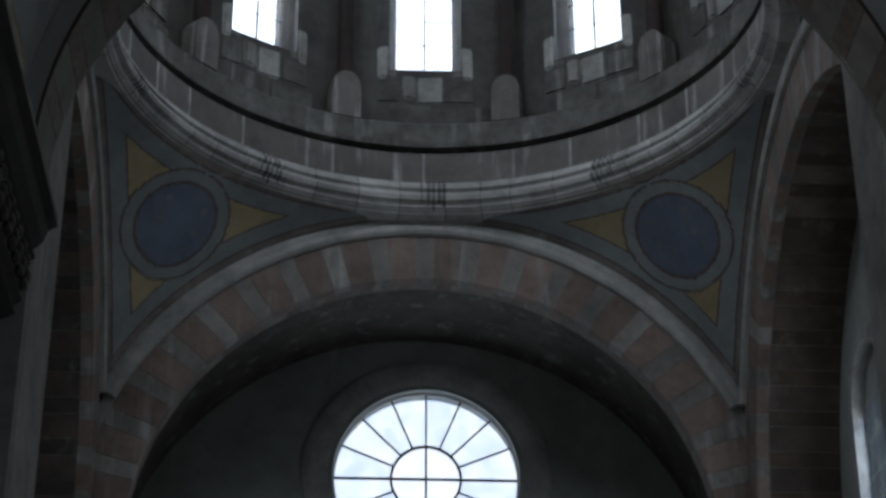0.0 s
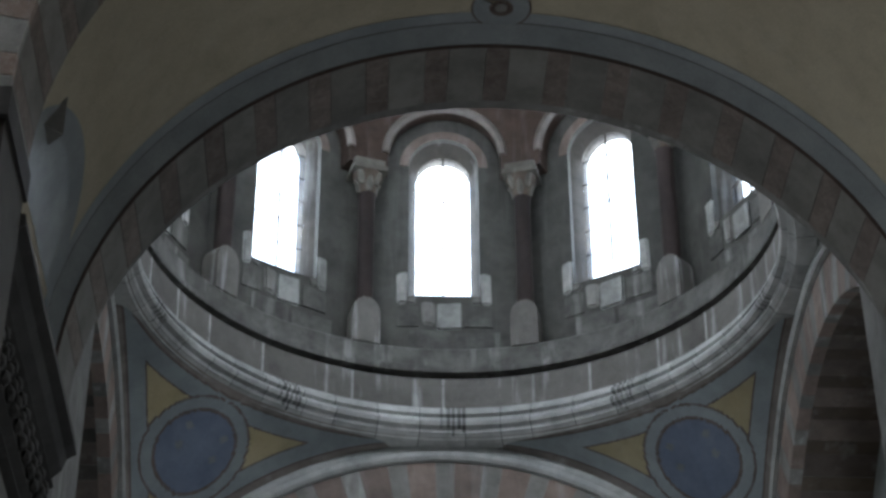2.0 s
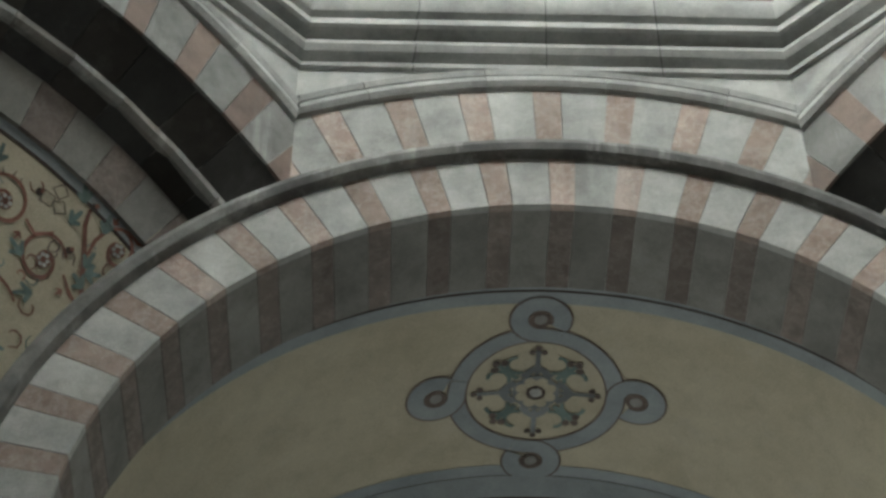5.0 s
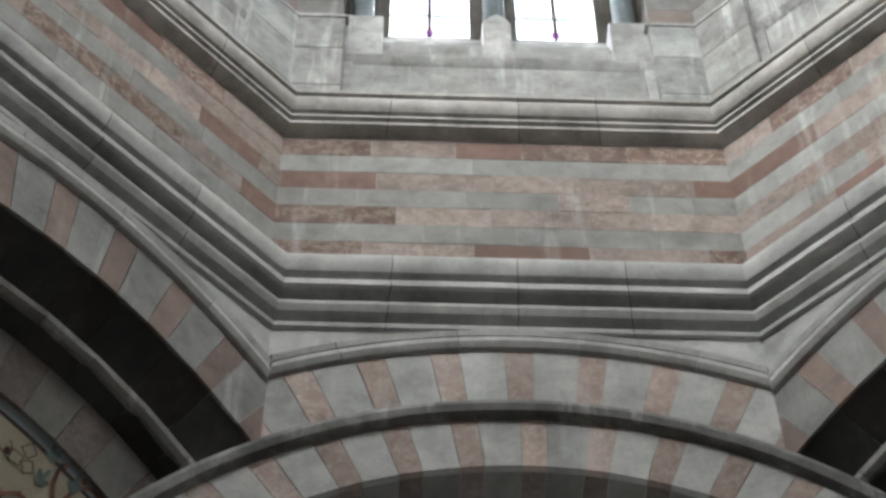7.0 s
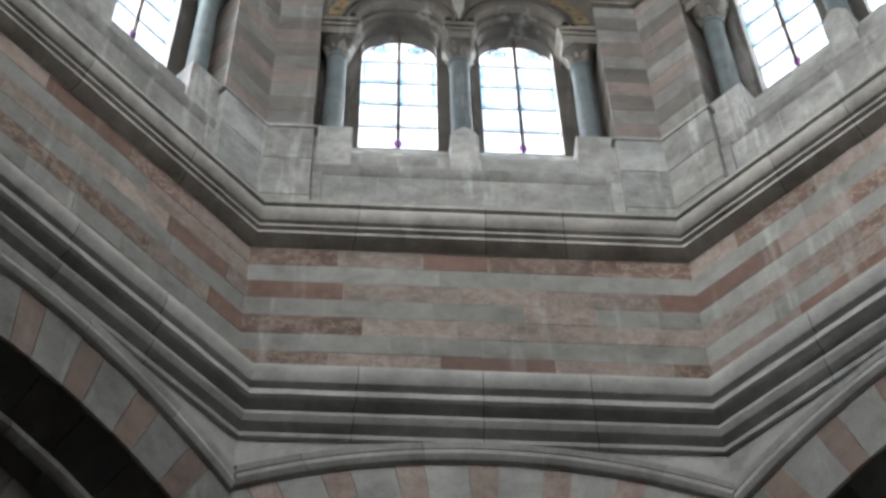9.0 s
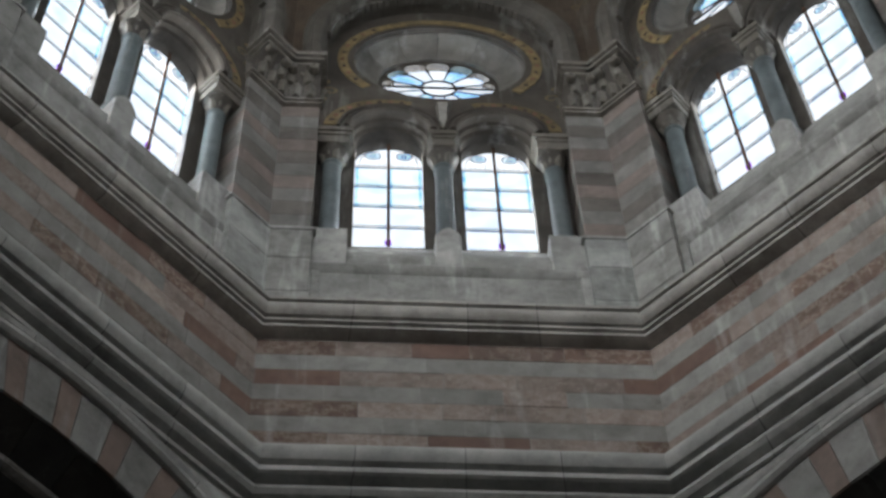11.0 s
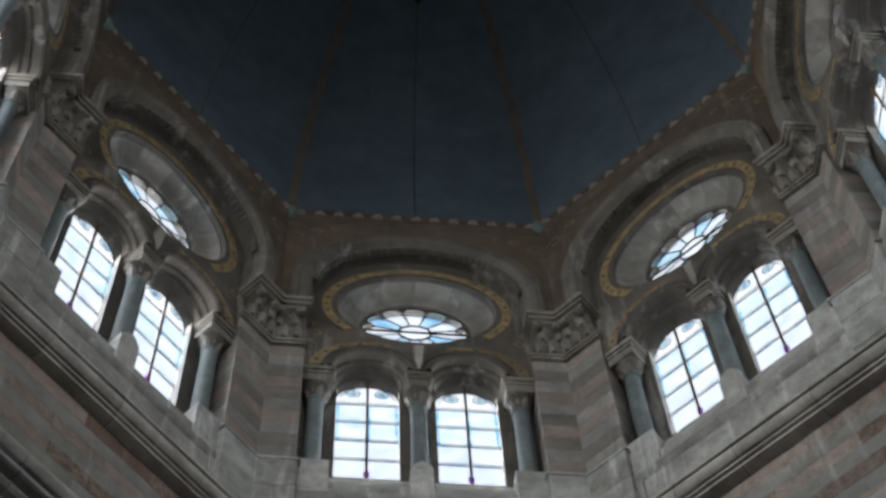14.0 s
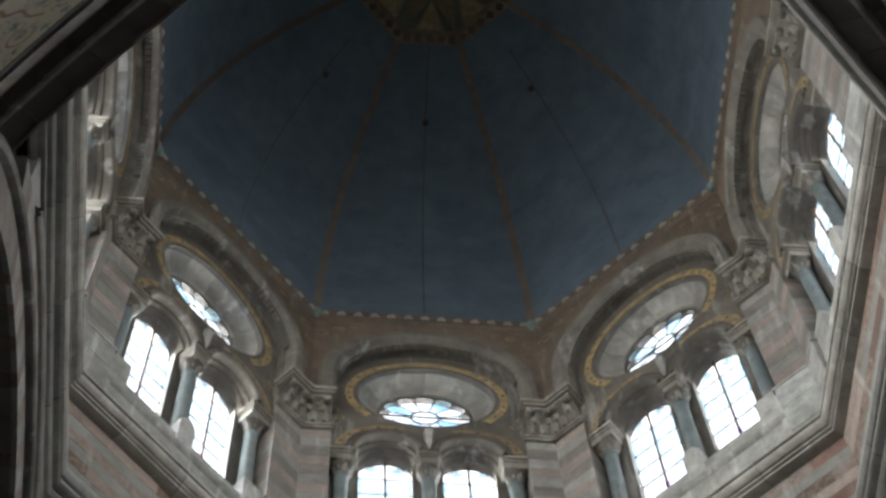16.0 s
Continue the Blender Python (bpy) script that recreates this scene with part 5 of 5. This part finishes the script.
for sx in (-1, 1):
    na, nf = 220, 110
    P = np.array([[pend_point(sx, radians(90) * i / na, j / nf) for j in range(nf + 1)] for i in range(na + 1)])
    mid = na // 2
    C = (P[1:, 1:] + P[:-1, 1:] + P[1:, :-1] + P[:-1, :-1]) / 4
    X, Y, Z = np.abs(C[..., 0]), C[..., 1] - SY, C[..., 2]
    to_ring = np.hypot(np.hypot(X, Y) - RT, Z - ZT)
    to_side = np.hypot(X - W, np.hypot(Y, Z - PZ) - PR)
    to_far = np.hypot(Y - W, np.hypot(X, Z - PZ) - PR)
    edge = np.minimum(np.minimum(to_ring, to_side), to_far)
    cen = P[mid, int(nf * 0.75)]
    rad = np.linalg.norm(C - cen, axis=2)
    idx = np.full(edge.shape, 2)
    dots = np.min([np.linalg.norm(C - P[mid + di, int(nf * 0.75) + dj], axis=2) for di, dj in ((-9, 2), (9, 3), (-8, -9), (9, -10))], axis=0)
    for lim, val, what in ((0.7, 1, edge), (0.66, 0, edge), (0.24, 1, edge), (0.19, 4, edge), (1.47, 1, rad), (1.41, 0, rad), (1.13, 1, rad), (1.05, 3, rad), (0.1, 5, dots)):
        idx[what < lim] = val
    me = bpy.data.meshes.new("wall_pendentive")
    vid = lambda i, j: i * (nf + 1) + j
    me.from_pydata([tuple(v) for v in P.reshape(-1, 3)], [], [(vid(i, j), vid(i + 1, j), vid(i + 1, j + 1), vid(i, j + 1)) for i in range(na) for j in range(nf)])
    for mat in (BAND, RUSTLINE, YELLOW, BLUE, TAUPE, SLATE):
        me.materials.append(mat)
    me.polygons.foreach_set("material_index", [int(v) for v in idx.reshape(-1)])
    me.polygons.foreach_set("use_smooth", [True] * len(me.polygons))
    tagged(new("wall_pendentive", me), "pendentive painted with a blue disc in blue-grey bands on yellow", "pendentive", "pendentives", "structure")


def choir_arch(m, deep, name, inner=(NEARBLACK, NEARBLACKB)):
    """A moulded and banded arch of the choir bay, facing -y of the pose m at y = 0."""
    t = thing(name, "round arch banded in red and grey stone with a pale moulding", "arch", "arches of the choir bay", "structure")
    t.matrix_basis = m
    bm = bmesh.new()
    a = 1.12
    arc(bm, ((8.2, 0.02), (8.22, -0.1), (8.3, -0.16), (8.42, -0.14), (8.46, -0.08), (8.56, -0.1), (8.66, -0.06), (8.74, 0.02), (8.74, 0.2), (8.2, 0.2)), -a, a, 48, 0, PZ)
    part("moulding", bm, WHITE, t)
    bm = bmesh.new()
    arc(bm, ((7.02, 0.03), (8.5, 0.03), (8.5, deep), (7.02, deep)), -1.5, 1.5, 48, 0, PZ)
    part("backing", bm, MORTAR, t)
    voussoirs(t, 7.0, 8.2, 0.0, 0.3, 1.55, 0.56, (RUSSET, GREY), PZ, 1)
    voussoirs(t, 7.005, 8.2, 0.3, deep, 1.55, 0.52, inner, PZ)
    return t


choir_arch(pose(0, FY, 0), 0.62, "choir_arch_north", (TAUPE, RUSSET))
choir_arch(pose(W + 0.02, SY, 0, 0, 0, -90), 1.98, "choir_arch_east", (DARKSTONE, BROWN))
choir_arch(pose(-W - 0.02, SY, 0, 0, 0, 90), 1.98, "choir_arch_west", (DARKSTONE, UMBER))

# side arms of the choir bay, dark coursed masonry
for s in (-1, 1):
    bm = bmesh.new()
    box(bm, min(s * 9.72, s * 10.3), max(s * 9.72, s * 10.3), 16, 36, 0, 58)
    structure("wall_arm", bm, PLASTER, "pale green-grey plastered wall of the side arm", "wall", 0)
    bm = bmesh.new()
    box(bm, min(s * 7.7, s * 13.2), max(s * 7.7, s * 13.2), 36.0, 36.4, 0, 58)
    structure("wall_arm_end", bm, DARKSTONE, "dark stone end wall of the side arm", "wall", 0)
    bm = bmesh.new()
    box(bm, min(s * 6.5, s * 7.9), max(s * 6.5, s * 7.9), 16.2, 19.6, 0, 58)
    structure("wall_choir_side", bm, GREYB, "grey plastered wall beside the choir", "wall", 0)
    bm = bmesh.new()
    loft(bm, [[(s * x, y, z) for y, z in ((19.0, 41), (19.0, 58), (37, 58), (37, 41.6))] for x in (7.9, 12.6)], True, True)
    structure("wall_choir_upper", bm, GREYB, "grey stone wall over the side arch", "wall", 0)

# end of the choir with its wheel window
bm = bmesh.new()
plate(bm, [(-13.2, 0), (13.2, 0), (13.2, 58), (-13.2, 58)], [circle_xz(0.28, 36.9, 2.5, 64)], 41.0, 41.7)
structure("wall_choir_end", bm, PLASTER, "dark grey plastered end wall with a wheel window", "wall", 0)
# the dark colour of this vault carries the shade behind the arch
bm = bmesh.new()
arc(bm, ((7.95, 36.14), (8.7, 36.14), (8.7, 41.1), (7.95, 41.1)), -math.pi / 2, math.pi / 2, 56, 0, PZ)
structure("vault_choir_end", bm, UMBER, "grey barrel vault before the end wall, shade in its colour", "vault", 60)
rose = thing("wheel_window", "large round wheel window with iron spokes and pale glass", "window", "", "structure")
bm = bmesh.new()
arc(bm, ((2.44, 41.24), (2.62, 41.0), (2.9, 40.9), (3.2, 40.88), (3.3, 40.92), (3.32, 41.02), (3.32, 41.1), (2.44, 41.4)), 0, 2 * math.pi, 72, 0.28, 36.9)
part("surround", bm, WHITE, rose, "moulded grey stone ring")
for i in range(16):
    a0, a1 = 2 * math.pi * (i - 0.5) / 16, 2 * math.pi * (i + 0.5) / 16
    bm = bmesh.new()
    arc(bm, ((0.94, 41.3), (2.5, 41.3), (2.5, 41.308), (0.94, 41.308)), a0 + math.pi / 16, a1 + math.pi / 16, 5, 0.28, 36.9)
    ob = part("pane", bm, CLEAR, rose, smooth=0)
    ob.visible_shadow = False
    bm = bmesh.new()
    m = Matrix.Translation((0.28, 41.28, 36.9)) @ Matrix.Rotation(2 * math.pi * i / 16, 4, "Y") @ Matrix.Translation((0, 0, 1.72))
    bmesh.ops.create_cube(bm, size=1, matrix=m @ Matrix.Diagonal((0.05, 0.04, 1.56, 1)))
    part("spoke", bm, IRON, rose, smooth=0)
bm = bmesh.new()
arc(bm, ((0.9, 41.24), (0.97, 41.24), (0.97, 41.3), (0.9, 41.3)), 0, 2 * math.pi, 40, 0.28, 36.9)
part("ring_bar", bm, IRON, rose)
bm = bmesh.new()
bm.faces.new([bm.verts.new((x, 41.304, z)) for x, z in circle_xz(0.28, 36.9, 0.93, 40)])
ob = part("centre_pane", bm, CLEAR, rose, smooth=0)
ob.visible_shadow = False
bm = bmesh.new()
box(bm, 0.25, 0.31, 41.25, 41.29, 36.0, 37.8)
box(bm, -2.2, 2.76, 41.25, 41.29, 36.86, 36.93)
part("cross_bar", bm, IRON, rose, smooth=0)
window_light(pose(0.28, 41.75, 36.9), 4.9, 4.9, 6, COOL)
backdrop(pose(0.28, 41.95, 37.0), 6.0, 6.0)

# round drum: ring cornice
bm = bmesh.new()
def round_ring(bm, prof):
    loft(bm, [[(r * math.sin(a), SY + r * math.cos(a), z) for r, z in prof] for a in (2 * math.pi * i / 120 for i in range(121))])


RING = [(7.76, 43.36), (7.4, 43.34), (7.37, 43.28), (7.37, 42.42), (7.26, 42.38), (7.24, 42.28), (7.16, 42.25), (7.12, 42.12), (7.22, 42.07), (7.17, 41.98), (7.06, 41.95), (7.02, 41.85), (7.06, 41.76), (7.2, 41.73), (7.21, 41.63), (7.3, 41.58), (7.36, 41.5), (7.8, 41.48)]
round_ring(bm, [(r + 0.03, z) for r, z in RING])
drum_ring = structure("cornice_drum", bm, NEARBLACK, "weathered moulded ring cornice below the round drum", "cornice", 25)
rng = random.Random(6)
a = -math.pi
while a < math.pi - 0.02:
    w = min(rng.uniform(0.1, 0.17), math.pi - a)
    bm = bmesh.new()
    loft(bm, [[(r * math.sin(b), SY + r * math.cos(b), z) for r, z in RING[3:]] for b in (a + 0.0012 + (w - 0.0024) * k / 4 for k in range(5))])
    part("ring_stone", bm, RINGSTONE, drum_ring, "", 25)
    a += w
# sooty streaks where water ran over the ring
for a0 in (-0.62, -0.02, 0.6, 1.35, -1.3):
    for q in range(5):
        bm = bmesh.new()
        a = a0 + 0.019 * q + 0.004 * math.sin(7 * q)
        loft(bm, [[((r - 0.006) * math.sin(b), SY + (r - 0.006) * math.cos(b), z) for r, z in RING[3 + (q % 2):14 + q % 3]] for b in (a, a + 0.009 + 0.004 * (q % 2))])
        part("soot_streak", bm, DIRTY, drum_ring, "dark run of soot and damp", 25)
bm = bmesh.new()
round_ring(bm, [(8.6, 44.3), (7.5, 44.28), (7.42, 44.2), (7.4, 43.72), (7.34, 43.58), (7.34, 43.48), (7.76, 43.44), (7.76, 43.3)])
part("ledge", bm, LEDGE, drum_ring, "sooted stone ledge", 25)
rng = random.Random(4)
a = -1.9
while a < 1.9:
    w = rng.uniform(0.16, 0.36)
    bm = bmesh.new()
    loft(bm, [[((r) * math.sin(a + (w - 0.008) * k / 3), SY + r * math.cos(a + (w - 0.008) * k / 3), z) for r, z in ((7.335, 42.43), (7.35, 43.27), (7.6, 43.27), (7.6, 42.43))] for k in range(4)], True, True)
    part("frieze_block", bm, FRIEZE, drum_ring, "", 20)
    bm = bmesh.new()
    loft(bm, [[(r * math.sin(b), SY + r * math.cos(b), z) for r, z in ((7.328, 42.43), (7.343, 43.27), (7.6, 43.27), (7.6, 42.43))] for b in (a - 0.007, a + 0.002)], True, True)
    part("lime_joint", bm, LIME, drum_ring, "crusted pale lime joint", 20)
    a += w
PHI = 0.556


def drum_bay():
    t = thing("drum_bay", "bay of the round drum with a tall arched recess", "wall", "bays of the round drum", "structure")
    bm = bmesh.new()
    plate(bm, [(-2.5, 44.2), (2.5, 44.2), (2.5, 54.5), (-2.5, 54.5)], [arched(0, 0.96, 46.2, 50.55)], 7.95, 8.2)
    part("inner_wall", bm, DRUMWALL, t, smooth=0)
    bm = bmesh.new()
    n = 16
    outer, inner = arched(0, 0.97, 46.2, 50.55, n), arched(0, 0.75, 46.56, 50.45, n)
    loft(bm, [[(x, 8.1, z) for x, z in outer], [(x, 8.42, z) for x, z in inner], [(x, 8.6, z) for x, z in inner]], True)
    part("reveal", bm, UMBER, t)
    bm = bmesh.new()
    plate(bm, [(-2.6, 44.2), (2.6, 44.2), (2.6, 54.5), (-2.6, 54.5)], [inner], 8.5, 8.8)
    part("outer_wall", bm, GREY, t, smooth=0)
    bm = bmesh.new()
    n = 22
    hole = [(-2.5, 50.1), (-1.56, 50.1)] + [(-1.56 * math.cos(math.pi * i / n), 50.6 + 1.56 * math.sin(math.pi * i / n)) for i in range(n + 1)] + [(1.56, 50.1), (2.5, 50.1), (2.5, 54.6), (-2.5, 54.6)]
    plate(bm, hole, [], 7.4, 7.9)
    part("arcade_arch", bm, ARCADE, t, "brown stone arch of the arcade", 0)
    bm = bmesh.new()
    arc(bm, ((1.5, 7.38), (1.54, 7.32), (1.66, 7.32), (1.72, 7.38), (1.72, 7.5), (1.5, 7.5)), -math.pi / 2, math.pi / 2, 24, 0, 50.6)
    part("arch_moulding", bm, TAUPE, t)
    # weathered sill stones: pale corner blocks and crumbling pieces between
    for x0, x1, z0, z1, d, mat in ((-1.26, -0.98, 45.95, 46.95, 0, LIME), (-0.98, -0.72, 45.95, 46.22, 0.02, GREY), (0.98, 1.26, 45.95, 46.95, 0, LIME), (0.72, 0.98, 45.95, 46.22, 0.02, GREY), (-1.3, -0.62, 45.2, 45.94, 0.03, LEDGE), (-0.6, -0.25, 45.3, 46.02, 0.0, GREY), (-0.24, 0.5, 45.15, 46.0, 0.02, LIME), (0.52, 1.3, 45.2, 45.94, 0.03, LEDGE), (-1.0, 0.2, 44.35, 45.18, 0.05, LEDGE), (0.22, 1.5, 44.3, 45.13, 0.06, LEDGE)):
        bm = bmesh.new()
        box(bm, x0, x1, 7.88 + d, 8.1, z0, z1)
        bmesh.ops.bevel(bm, geom=bm.edges[:], offset=0.05, segments=2, affect="EDGES")
        for v in bm.verts:
            v.co += Vector((0.02 * math.sin(17 * v.co.z + 5 * v.co.x), 0, 0.025 * math.sin(13 * v.co.x + 2)))
        part("sill_stone", bm, mat, t, "pale lime-crusted sill stone")
    bm = bmesh.new()
    arc(bm, ((0.97, 7.93), (1.22, 7.93), (1.22, 7.97), (0.97, 7.97)), -math.pi / 2, math.pi / 2, 20, 0, 50.55)
    part("brick_head", bm, RUSSET, t, "pinkish brick head of the window")
    return t


def drum_window():
    t = thing("window", "tall round-headed window with pale leaded panes", "window", "windows of the round drum", "structure")
    zz = [46.56 + i * 0.78 for i in range(6)]
    for i in range(5):
        for a, b in ((-0.74, -0.02), (0.02, 0.74)):
            bm = bmesh.new()
            box(bm, a, b, 8.44, 8.448, zz[i] + 0.015, zz[i + 1] - 0.015)
            ob = part("pane", bm, CLEAR, t, smooth=0)
            ob.visible_shadow = False
    bm = bmesh.new()
    bm.faces.new([bm.verts.new((x, 8.444, z)) for x, z in [(-0.75 * math.cos(math.pi * i / 14), 50.47 + 0.73 * math.sin(math.pi * i / 14)) for i in range(15)]])
    ob = part("head_pane", bm, CLEAR, t, smooth=0)
    ob.visible_shadow = False
    bm = bmesh.new()
    box(bm, -0.025, 0.025, 8.4, 8.44, 46.5, 51.2)
    part("mullion", bm, IRON, t, smooth=0)
    for z in zz[1:]:
        bm = bmesh.new()
        box(bm, -0.75, 0.75, 8.42, 8.44, z - 0.012, z + 0.012)
        part("bar", bm, IRON, t, smooth=0)
    return t


def drum_column():
    t = thing("column", "dark red marble column on a weathered pedestal with a carved capital", "column", "columns of the round drum")
    bm = bmesh.new()
    w = 0.37
    loft(bm, [[(x, y, z) for x, z in ((-w, 44.25), (w, 44.25), (w, 45.2), (w * 0.9, 45.38), (w * 0.62, 45.54), (w * 0.25, 45.62), (-w * 0.25, 45.62), (-w * 0.62, 45.54), (-w * 0.9, 45.38), (-w, 45.2))] for y in (7.42, 8.0)], True, True)
    part("pedestal", bm, FRIEZE, t, "grey weathered stone pedestal", 30)
    bm = bmesh.new()
    lathe(bm, [(0.2, 45.3), (0.21, 45.6), (0.23, 45.7), (0.22, 49.0), (0.25, 49.06), (0.2, 49.1)], 20, 0, 7.68)
    part("shaft", bm, DARKSHAFT, t, "dark red-brown marble shaft")
    bm = bmesh.new()
    lathe(bm, [(0.22, 49.08), (0.26, 49.3), (0.36, 49.6), (0.42, 49.72), (0.2, 49.74)], 16, 0, 7.68)
    capital = part("capital", bm, BROWN, t, "carved leafy capital")
    for i in range(8):
        bm = bmesh.new()
        acanthus(bm, Matrix.Translation((0, 7.68, 49.1 + 0.22 * (i % 2))) @ Matrix.Rotation(2 * math.pi * i / 8, 4, "Z") @ Matrix.Translation((0, -0.24 - 0.05 * (i % 2), 0)), 0.2, 0.42, 0.16)
        part("leaf", bm, CARVED, capital)
    bm = bmesh.new()
    box(bm, -0.48, 0.48, 7.3, 8.1, 49.74, 49.9)
    box(bm, -0.42, 0.42, 7.36, 8.1, 49.9, 50.12)
    part("abacus", bm, CARVED, t, smooth=0)
    return t


def turned(a):
    return Matrix.Translation((0, SY, 0)) @ Matrix.Rotation(-a, 4, "Z")


for maker in (drum_bay, drum_window):
    ob = maker()
    ob.matrix_basis = turned(0)
    for k in range(-5, 6):
        if k:
            copy_thing(ob, turned(k * PHI))
ob = drum_column()
ob.matrix_basis = turned(0.5 * PHI)
for k in range(-5, 5):
    if k:
        copy_thing(ob, turned((k + 0.5) * PHI))
for k in range(-5, 6):
    window_light(turned(k * PHI) @ pose(0, 8.53, 48.7), 1.42, 4.3, DRUM_POWER * (2.4 if k in (-4, -3) else 0.3 if abs(k) < 3 else 0.9), COOL)
    backdrop(turned(k * PHI) @ pose(0, 9.0, 49.2), 2.4, 6.6, HAZE)
bm = bmesh.new()
rings = [[((r) * math.sin(a), SY + r * math.cos(a), z) for a in (2 * math.pi * i / 64 for i in range(64))] for r, z in [(9.2, 54.2)] + [(8.4 * math.cos(e), 54.3 + 7.5 * math.sin(e)) for e in (i * 1.55 / 12 for i in range(13))]]
loft(bm, rings, True)
structure("dome_choir", bm, GREYB, "grey dome over the round drum", "dome", 60)

# walls that close the arms
for k in (2, 6):
    bm = bmesh.new()
    box(bm, -7.2, 7.2, 14.7, 15.2, 0, 39)
    ob = structure("wall_transept", bm, GREYB, "grey plastered end wall of the arm", "wall", 0)
    ob.matrix_basis = FACES[k][0]
# unseen round window, added with its lamp to fill the nave
bm = bmesh.new()
plate(bm, [(-11.2, 0), (11.2, 0), (11.2, 43), (-11.2, 43)], [circle_xz(0, 30.5, 2.6, 48)], 25.9, 26.4)
ob = structure("wall_nave_end", bm, GREYB, "grey plastered end wall with an added unseen round window", "wall", 0)
ob.matrix_basis = FACES[4][0]
window_light(FACES[4][0] @ pose(0, 26.5, 30.5), 5.2, 5.2, 90)


def fill_window(m, power, color=(0.98, 0.975, 0.96)):
    """An added plain round-headed window set before the wall, carrying a fill lamp."""
    t = thing("window", "added plain round-headed window with pale panes and a fill lamp", "window", "nave windows", "structure")
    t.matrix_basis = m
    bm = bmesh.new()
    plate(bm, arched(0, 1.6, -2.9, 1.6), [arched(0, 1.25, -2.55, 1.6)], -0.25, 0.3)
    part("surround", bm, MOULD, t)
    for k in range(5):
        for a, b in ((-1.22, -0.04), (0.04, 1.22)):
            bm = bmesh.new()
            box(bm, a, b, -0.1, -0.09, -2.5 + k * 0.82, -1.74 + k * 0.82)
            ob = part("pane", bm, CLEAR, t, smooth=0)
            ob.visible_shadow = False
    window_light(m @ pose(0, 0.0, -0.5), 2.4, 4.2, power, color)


# fill lamps in unseen added windows; the y 30.7 pair follows a visible outline
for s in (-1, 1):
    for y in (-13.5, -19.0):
        fill_window(pose(s * 10.15, y, 24.0, 0, 0, -90 * s), NAVE_FILL)
    fill_window(pose(s * 6.2, 12.4, 20.0, 0, 0, -90 * s), 900 if s < 0 else 260)
    fill_window(pose(s * 9.66, 30.7, 33.1, 0, 0, -90 * s), 70 if s < 0 else 210, COOL)
    fill_window(pose(s * 7.0, 39.4, 30.5, 0, 0, -90 * s), 80, COOL)
